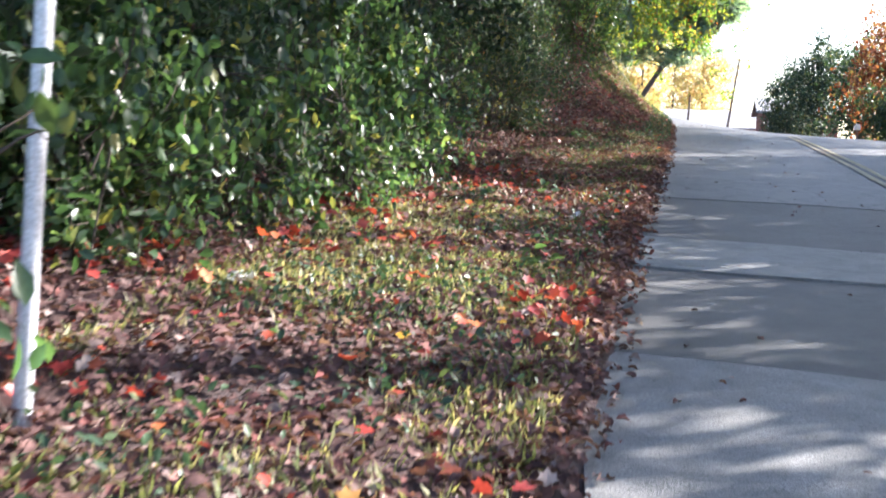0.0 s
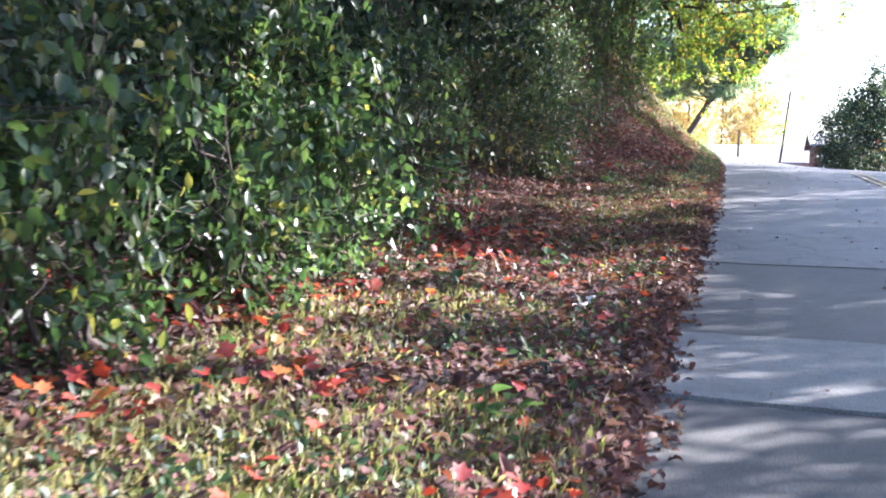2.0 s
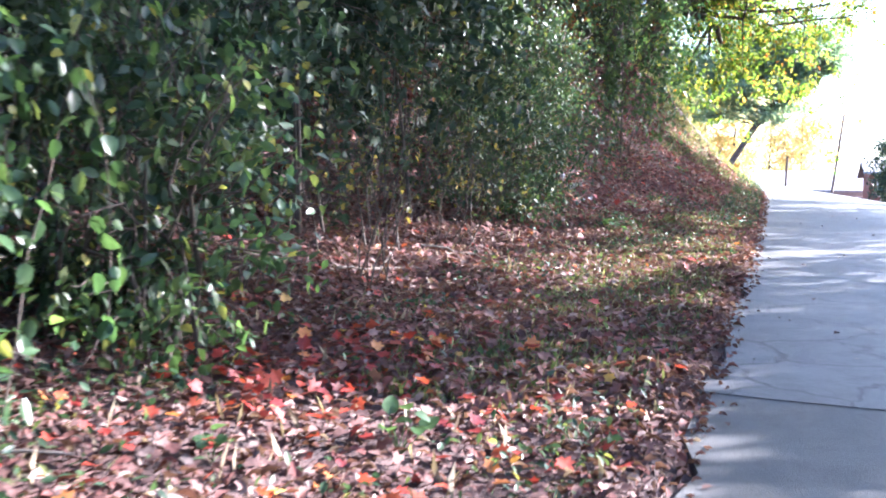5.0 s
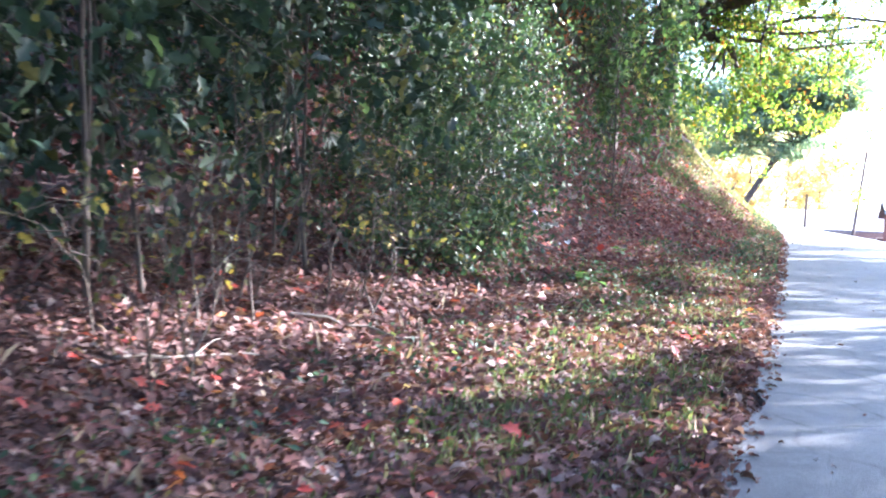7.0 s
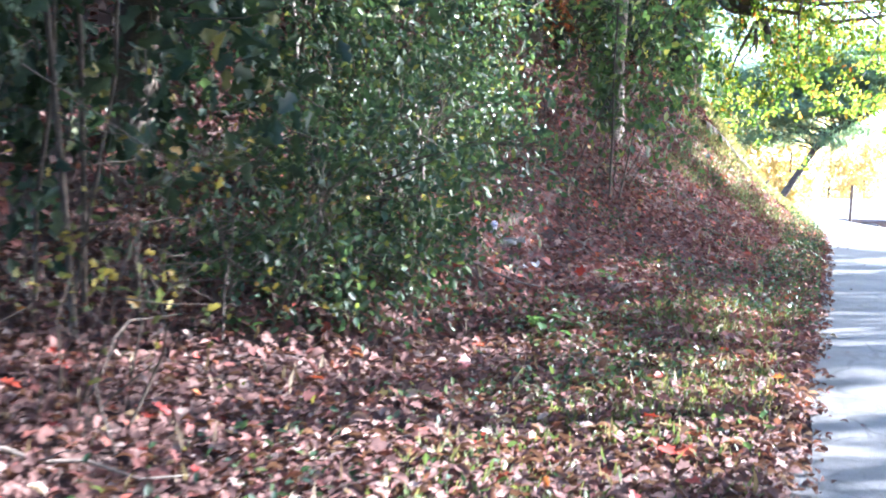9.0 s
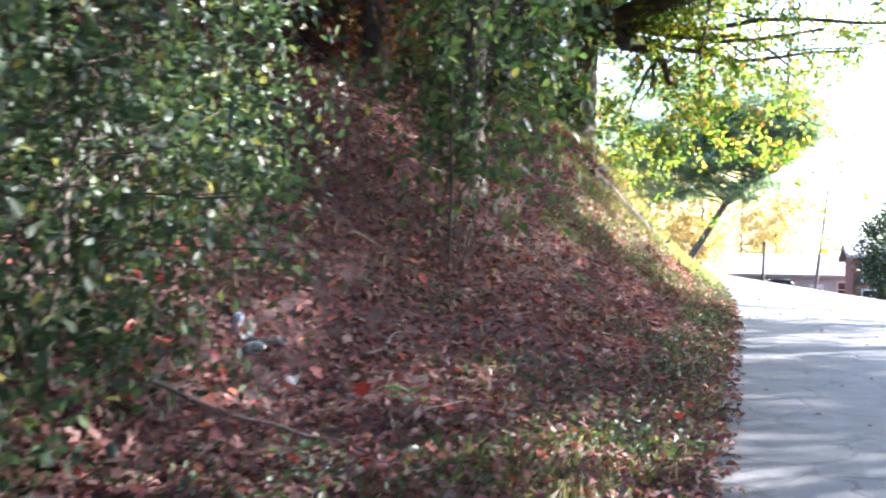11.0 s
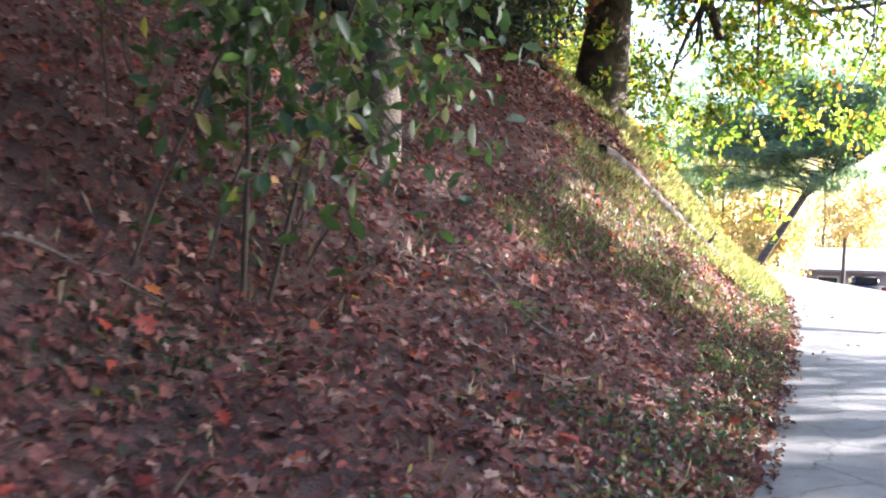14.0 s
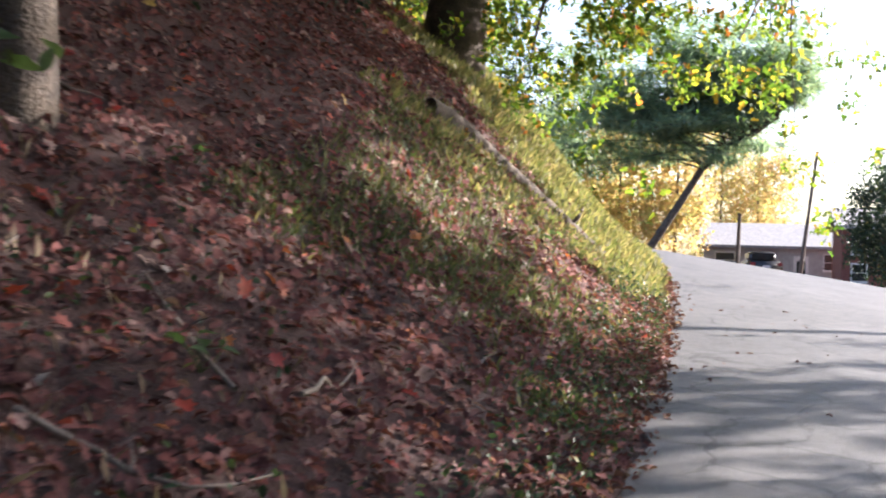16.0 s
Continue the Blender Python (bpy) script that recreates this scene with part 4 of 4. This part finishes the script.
def sign_post(x, y):
    """Galvanised tube with a row of bolt holes' straps and a rounded cap."""
    base = (x, y, float(gz(x, y)) - 0.15)
    ob = thing("sign_post", "galvanised steel sign post standing in the leaves", "post", base)
    t = np.linspace(0, 1, 8)
    child("tube", mesh_of("tube", *tubes([(np.stack([0.16 * t, 0 * t, 3.2 * t], 1), np.full(8, 0.03))], 16), GALV, True), ob)
    child("cap", mesh_of("cap", *tubes([(np.array([(0.16, 0, 3.2), (0.161, 0, 3.22), (0.162, 0, 3.235)]), np.array([0.034, 0.03, 0.005]))], 16), GALV, True), ob)
    for z in (1.5, 1.62):
        child("strap", mesh_of("strap", *tubes([(np.array([(0.05 * z, 0, z), (0.05 * z, 0, z + 0.02)]), np.array([0.033, 0.033]))], 16), GALV, True), ob)


sign_post(-1.98, 3.05)


def window_part(parent, x, y, z, w, h, side):
    """A window that looks along side, with frame, sill and two panes."""
    win = part("window", box_bm(x, y, z, w + 0.16, 0.1, h + 0.16, 0.01), WHITE, parent, "white-framed window")
    for s in (-1, 1):
        part("pane", box_bm(x, y - 0.045, z + s * h * 0.25, w, 0.03, h * 0.46, 0.004), DARK_GLASS, win, "dark pane")
    part("sill", box_bm(x, y - 0.06, z - h / 2 - 0.1, w + 0.24, 0.12, 0.05, 0.01), WHITE, win)


def house(name, x, y, z, w, d, h, rise, wall_mat, label, openings, door_x, ridge_x=True):
    ob = thing(name, label, "house", (x, y, z))
    part("wall", box_bm(0, 0, h / 2, w, d, h, 0.02), wall_mat, ob)
    bm = bmesh.new()
    o = 0.45
    if ridge_x:
        prof = [(-d / 2 - o, h - 0.1), (0, h + rise), (d / 2 + o, h - 0.1), (d / 2 + o, h + 0.1), (0, h + rise + 0.22), (-d / 2 - o, h + 0.1)]
        ring = [[bm.verts.new((sx * (w / 2 + o), a, b)) for a, b in prof] for sx in (-1, 1)]
    else:
        prof = [(-w / 2 - o, h - 0.1), (0, h + rise), (w / 2 + o, h - 0.1), (w / 2 + o, h + 0.1), (0, h + rise + 0.22), (-w / 2 - o, h + 0.1)]
        ring = [[bm.verts.new((a, sy * (d / 2 + o), b)) for a, b in prof] for sy in (-1, 1)]
    n = len(prof)
    for i in range(n):
        bm.faces.new((ring[0][i], ring[0][(i + 1) % n], ring[1][(i + 1) % n], ring[1][i]))
    for rg in ring:
        bm.faces.new((rg[0], rg[1], rg[4], rg[5]))
        bm.faces.new((rg[1], rg[2], rg[3], rg[4]))
    bmesh.ops.recalc_face_normals(bm, faces=bm.faces)
    part("roof", bm, SHINGLE, ob, "grey shingle roof")
    for sx in ((-1, 1) if ridge_x else ()):
        g = bmesh.new()
        a = [g.verts.new((sx * (w / 2 - 0.05), yy, zz)) for yy, zz in ((-d / 2, h - 0.05), (d / 2, h - 0.05), (0, h + rise - 0.02))]
        b = [g.verts.new((sx * (w / 2 - 0.2), yy, zz)) for yy, zz in ((-d / 2, h - 0.05), (d / 2, h - 0.05), (0, h + rise - 0.02))]
        g.faces.new(a), g.faces.new(b[::-1])
        for i in range(3):
            g.faces.new((a[i], b[i], b[(i + 1) % 3], a[(i + 1) % 3]))
        part("gable", g, wall_mat, ob)
    for wx, wz, ww, wh in openings:
        window_part(ob, wx, -d / 2 - 0.02, wz, ww, wh, -1)
    door = part("door", box_bm(door_x, -d / 2 - 0.03, 1.05, 1.0, 0.1, 2.1, 0.01), WHITE, ob, "white front door")
    part("door_panel", box_bm(door_x, -d / 2 - 0.09, 1.3, 0.6, 0.03, 0.9, 0.01), DARK_GLASS, door)
    return ob


house("bungalow", 2.2, 112, 1.7, 11, 8, 2.7, 1.6, SIDING, "low grey house with a pale shingle roof beyond the crest", ((-4, 1.7, 1.3, 1.1), (-1.6, 1.7, 1.3, 1.1), (3.4, 1.7, 1.3, 1.1)), 1.2)
house("brick_house", 8.2, 100, 1.9, 6, 8, 3.6, 1.1, BRICK, "dark red brick house with a grey roof behind the hedge", ((-2.0, 2.6, 0.8, 1.2), (1.6, 2.6, 0.8, 1.2), (-2.0, 0.9, 0.8, 1.0)), 0.2)


def car(x, y, z, turn):
    """A parked car: body with cabin, glass, lamps, bumper, wheels."""
    ob = thing("parked_car", "dark car parked beyond the crest of the road", "car", (x, y, z))
    ob.rotation_euler = (0, 0, radians(turn))
    bm = box_bm(0, 0, 0.62, 1.78, 4.3, 0.6, 0.12)
    part("body", bm, CAR_PAINT, ob, "", True)
    cab = box_bm(0, 0.1, 1.16, 1.55, 2.2, 0.56, 0.1)
    for v in cab.verts:
        k = (v.co.z - 0.88) / 0.56
        v.co.x *= 1 - 0.16 * k
        v.co.y = 0.1 + (v.co.y - 0.1) * (1 - 0.28 * k)
    part("cabin", cab, CAR_PAINT, ob, "", True)
    part("rear_window", box_bm(0, -0.92, 1.18, 1.2, 0.16, 0.36, 0.03), DARK_GLASS, ob, "dark rear window")
    for s in (-1, 1):
        part("side_window", box_bm(s * 0.72, 0.1, 1.2, 0.05, 1.5, 0.3, 0.01), DARK_GLASS, ob)
        part("tail_lamp", box_bm(s * 0.72, -2.13, 0.75, 0.26, 0.08, 0.18, 0.02), LAMP_RED, ob, "red tail lamp")
        for yy in (-1.35, 1.35):
            w = child("wheel", mesh_of("wheel", *tubes([(np.array([(s * 0.72, yy, 0.32), (s * 0.74, yy, 0.32), (s * 0.9, yy, 0.32), (s * 0.92, yy, 0.32)]), np.array([0.2, 0.32, 0.32, 0.2]))], 20), RUBBER, True), ob)
            child("rim", mesh_of("rim", *tubes([(np.array([(s * 0.9, yy, 0.32), (s * 0.925, yy, 0.32), (s * 0.93, yy, 0.32)]), np.array([0.2, 0.19, 0.01]))], 16), CHROME, True), w)
    part("bumper", box_bm(0, -2.14, 0.45, 1.7, 0.16, 0.2, 0.05), CHROME, ob, "pale bumper")
    part("number_plate", box_bm(0, -2.21, 0.62, 0.4, 0.03, 0.14, 0.005), WHITE, ob)


car(0.5, 91, float(road_z(0.5, 91)) - 0.07, 8)


def mailbox(x, y):
    z = float(gz(x, y))
    ob = thing("mailbox", "pale mailbox on a wooden post across the road", "mailbox", (x, y, z))
    part("post", box_bm(0, 0, 0.5, 0.1, 0.1, 1.0, 0.01), WOODPOLE, ob)
    bm = bmesh.new()
    prof = [(-0.1, 1.0), (0.1, 1.0), (0.1, 1.15), (0.07, 1.22), (0, 1.25), (-0.07, 1.22), (-0.1, 1.15)]
    r = [[bm.verts.new((a, yy, b)) for a, b in prof] for yy in (-0.25, 0.25)]
    for i in range(7):
        bm.faces.new((r[0][i], r[0][(i + 1) % 7], r[1][(i + 1) % 7], r[1][i]))
    bm.faces.new(r[0][::-1]), bm.faces.new(r[1])
    part("box", bm, WHITE, ob, "pale metal box")
    part("flag", box_bm(0.115, 0.1, 1.2, 0.02, 0.04, 0.2, 0.003), LAMP_RED, ob)


mailbox(6.6, 50)

# ---- litter and sticks on the bank ----
def lying_can(x, y, turn):
    z = float(gz(x, y)) + 0.05
    ob = thing("drink_can", "crushed white and blue drink can lying in the leaves", "can", (x, y, z))
    ob.rotation_euler = (radians(15), radians(10), radians(turn))
    h = np.array([-0.06, -0.058, -0.05, -0.02, 0.02, 0.05, 0.058, 0.06])
    child("body", mesh_of("body", *tubes([(np.stack([0 * h, 0.012 * np.sin(h * 50), h], 1), np.array([0.004, 0.025, 0.033, 0.027, 0.03, 0.033, 0.026, 0.004]))], 14), CAN, True), ob)
    child("ring_pull", mesh_of("ring_pull", *tubes([(np.array([(0, 0, 0.06), (0.012, 0, 0.064), (0.02, 0, 0.063)]), np.array([0.004, 0.006, 0.003]))], 8), CHROME, True), ob)


lying_can(-3.25, 23.36, 30)


def plastic_bottle(x, y, turn):
    """A crushed clear bottle lying on its side, with a ribbed body, a label and a cap."""
    ob = thing("plastic_bottle", "crushed clear plastic drink bottle lying in the leaves", "bottle", (x, y, float(gz(x, y)) + 0.05))
    ob.rotation_euler = (radians(84), 0, radians(turn))
    h = np.linspace(-0.1, 0.09, 16)
    r = np.where(h < 0.05, 0.032 + 0.002 * np.sin(h * 190), 0.032 - (h - 0.05) * 0.5)
    r[0] = 0.012
    child("body", mesh_of("body", *tubes([(np.stack([0 * h, 0.006 * np.sin(h * 40), h], 1), r)], 14), CLEAR, True), ob)
    child("label", mesh_of("label", *tubes([(np.array([(0, 0, -0.03), (0, 0, 0.03)]), np.array([0.036, 0.036]))], 14), PAPER, True), ob, "torn pale paper label")
    child("cap", mesh_of("cap", *tubes([(np.array([(0, 0, 0.09), (0, 0, 0.091), (0, 0, 0.108), (0, 0, 0.109)]), np.array([0.006, 0.015, 0.015, 0.004]))], 12), WHITE, True), ob)


plastic_bottle(-3.08, 23.24, 60)


WEEDS = ((-3.06, 20.96, 0.12, 7, 0.070), (-2.30, 22.08, 0.15, 8, 0.080), (-2.14, 21.01, 0.18, 9, 0.090), (-3.44, 24.31, 0.12, 10, 0.070), (-3.08, 21.85, 0.15, 7, 0.080), (-2.09, 28.91, 0.18, 8, 0.090), (-3.05, 30.62, 0.12, 9, 0.070), (-1.82, 34.71, 0.15, 10, 0.080), (-3.86, 25.75, 0.18, 7, 0.090), (-3.54, 24.02, 0.12, 8, 0.070), (-2.24, 23.44, 0.15, 9, 0.080), (-0.93, 7.00, 0.18, 10, 0.090), (-1.95, 10.73, 0.12, 7, 0.070), (-1.82, 9.64, 0.15, 8, 0.080), (-1.43, 11.27, 0.18, 9, 0.090), (-3.44, 19.32, 0.12, 10, 0.070), (-2.08, 21.32, 0.15, 7, 0.080))
PALE_LEAVES = ((-2.55, 29.39, 0.10, 0), (-2.33, 28.30, 0.12, 77), (-1.44, 30.83, 0.14, 154), (-2.72, 29.27, 0.10, 231), (-2.10, 27.83, 0.12, 308), (-1.45, 33.20, 0.14, 25), (-2.53, 29.34, 0.10, 102), (-2.96, 28.27, 0.12, 179), (-2.38, 28.02, 0.14, 256), (-1.62, 27.25, 0.10, 333), (-2.33, 9.67, 0.12, 50), (-2.07, 9.60, 0.14, 127), (-1.68, 10.97, 0.10, 204), (-1.88, 22.60, 0.12, 281), (-2.30, 21.06, 0.14, 358), (-2.47, 22.28, 0.10, 75))


def broad_weed(rng, x, y, h, n, size, mat, label):
    """Broad leaves on thin stalks from one root."""
    ob = thing("broad_weed", label, "weed", (x, y, float(gz(x, y)) - 0.01), "broad-leaved weeds")
    for k in range(n):
        a, q = k * 2.4 + rng.uniform(-0.4, 0.4), rng.uniform(0.3, 1.0)
        e = np.array([math.cos(a) * 0.13 * q, math.sin(a) * 0.13 * q, h * rng.uniform(0.45, 1.0)])
        child("stalk", mesh_of("stalk", *tubes([(wander(rng, (0, 0, 0), e, 5, 0.006), np.linspace(0.003, 0.0015, 5))], 4), mat, True), ob)
        child("leaf", mesh_of("leaf", *leaves(BROAD, e[None], turns(rng, 1, 0.35), np.array([size * rng.uniform(0.7, 1.2)])), mat, True), ob)


for x, y, h, n, size in WEEDS:
    broad_weed(rng, x, y, h, n, size, BRIGHT_GREEN, "small broad-leaved green weed among the fallen leaves")

for x, y, size, turn in PALE_LEAVES:
    z = float(gz(x, y)) + 0.05
    ob = new("dry_leaf", mesh_of("dry_leaf", *leaves(OAK, np.zeros((1, 3)), turns(rng, 1, 0.25), np.array([size])), PALE_LEAF))
    ob.location, ob.rotation_euler = (x, y, z), (0, 0, radians(turn))
    tagged(ob, "large pale curled dry leaf on the litter", "leaf", "large pale leaves")


def scrap(name, rng, x, y, s, mat, label):
    """A crumpled sheet."""
    n = 7
    u, v = np.meshgrid(np.linspace(-1, 1, n), np.linspace(-1, 1, n))
    z = rng.normal(0, 0.16, (n, n)) + 0.3 * np.abs(u)
    P = np.stack([u * s, v * s * 0.7, np.abs(z) * s], -1).reshape(-1, 3)
    i = (np.arange(n - 1)[:, None] * n + np.arange(n - 1)[None]).reshape(-1)
    ob = new(name, mesh_of(name, P, np.stack([i, i + 1, i + 1 + n, i + n], 1), mat))
    ob.location = (x, y, float(gz(x, y)) + 0.03)
    ob.rotation_euler = (rng.normal(0, 0.2), rng.normal(0, 0.2), rng.uniform(0, 6))
    tagged(ob, label, "litter", "scraps of litter")


for x, y, s, m, lab in ((-2.84, 23.17, 0.08, PAPER, "crumpled white paper among dry leaves"), (-2.7, 23.0, 0.05, PAPER, "crumpled white paper among dry leaves"), (-3.1, 23.4, 0.12, CLEAR, "flattened clear plastic bottle wrapper"), (-2.08, 5.02, 0.09, PAPER, "crumpled white paper on the leafy verge"), (-2.3, 9.55, 0.06, PAPER, "pale scrap of paper on the leaves"), (-1.0, 10.0, 0.07, PAPER, "pale scrap at the road's edge")):
    scrap("paper_scrap" if m is PAPER else "plastic_scrap", rng, x, y, s, m, lab)

for x, y, ln, a in ((-3.57, 30.2, 0.4, 0.9), (-1.78, 29.5, 0.7, 1.6), (-2.65, 24.3, 0.6, 1.5), (-2.6, 22.3, 1.1, 0.2), (-2.0, 23.4, 0.5, 1.2), (-2.9, 17.2, 0.9, 0.7), (-3.1, 15.6, 1.0, 1.1), (-2.2, 29.0, 0.7, 2.6), (-1.9, 28.2, 0.8, 0.5), (-2.8, 28.6, 0.6, 1.9), (-3.2, 26.0, 0.8, 0.9), (-2.5, 10.2, 0.6, 0.3)):
    dx, dy = math.cos(a) * ln / 2, math.sin(a) * ln / 2
    pts = wander(rng, (x - dx, y - dy, 0), (x + dx, y + dy, 0), 7, 0.03)
    pts[:, 2] = gz(pts[:, 0], pts[:, 1]) + 0.05 + np.abs(rng.normal(0, 0.02, 7))
    side = wander(rng, pts[3], pts[3] + np.array([rng.normal(0, 0.15), rng.normal(0, 0.15), 0.08]), 4, 0.01)
    tagged(new("stick", mesh_of("stick", *tubes([(pts, np.linspace(0.013, 0.005, 7)), (side, np.linspace(0.007, 0.002, 4))], 6), DRIFTWOOD, True)),
           "dead forked stick lying on the fallen leaves", "stick", "dead sticks")


def fallen_log(rng, x0, y0, x1, y1, r):
    """A dead limb lying down the slope, with broken stubs."""
    t = np.linspace(0, 1, 14)
    x, y = x0 + (x1 - x0) * t, y0 + (y1 - y0) * t + 0.08 * np.sin(5 * t)
    pts = np.stack([x, y, gz(x, y) + r * 0.45], 1)
    ob = thing("fallen_log", "grey dead limb lying down the grassy bank", "log", (0, 0, 0))
    rad = r * (1 - 0.35 * t) * (1 + 0.08 * np.sin(17 * t))
    child("stem", mesh_of("stem", *tubes([(pts, rad)], 10), BARK, True), ob)
    for k in (3, 7, 10):
        e = pts[k] + np.array([rng.normal(0, 0.15), rng.normal(0, 0.15), 0.22])
        child("stub", mesh_of("stub", *tubes([(wander(rng, pts[k], e, 4, 0.02), np.linspace(0.03, 0.012, 4))], 6), DRIFTWOOD, True), ob)


fallen_log(rng, -2.95, 34.9, -1.72, 38.1, 0.1)
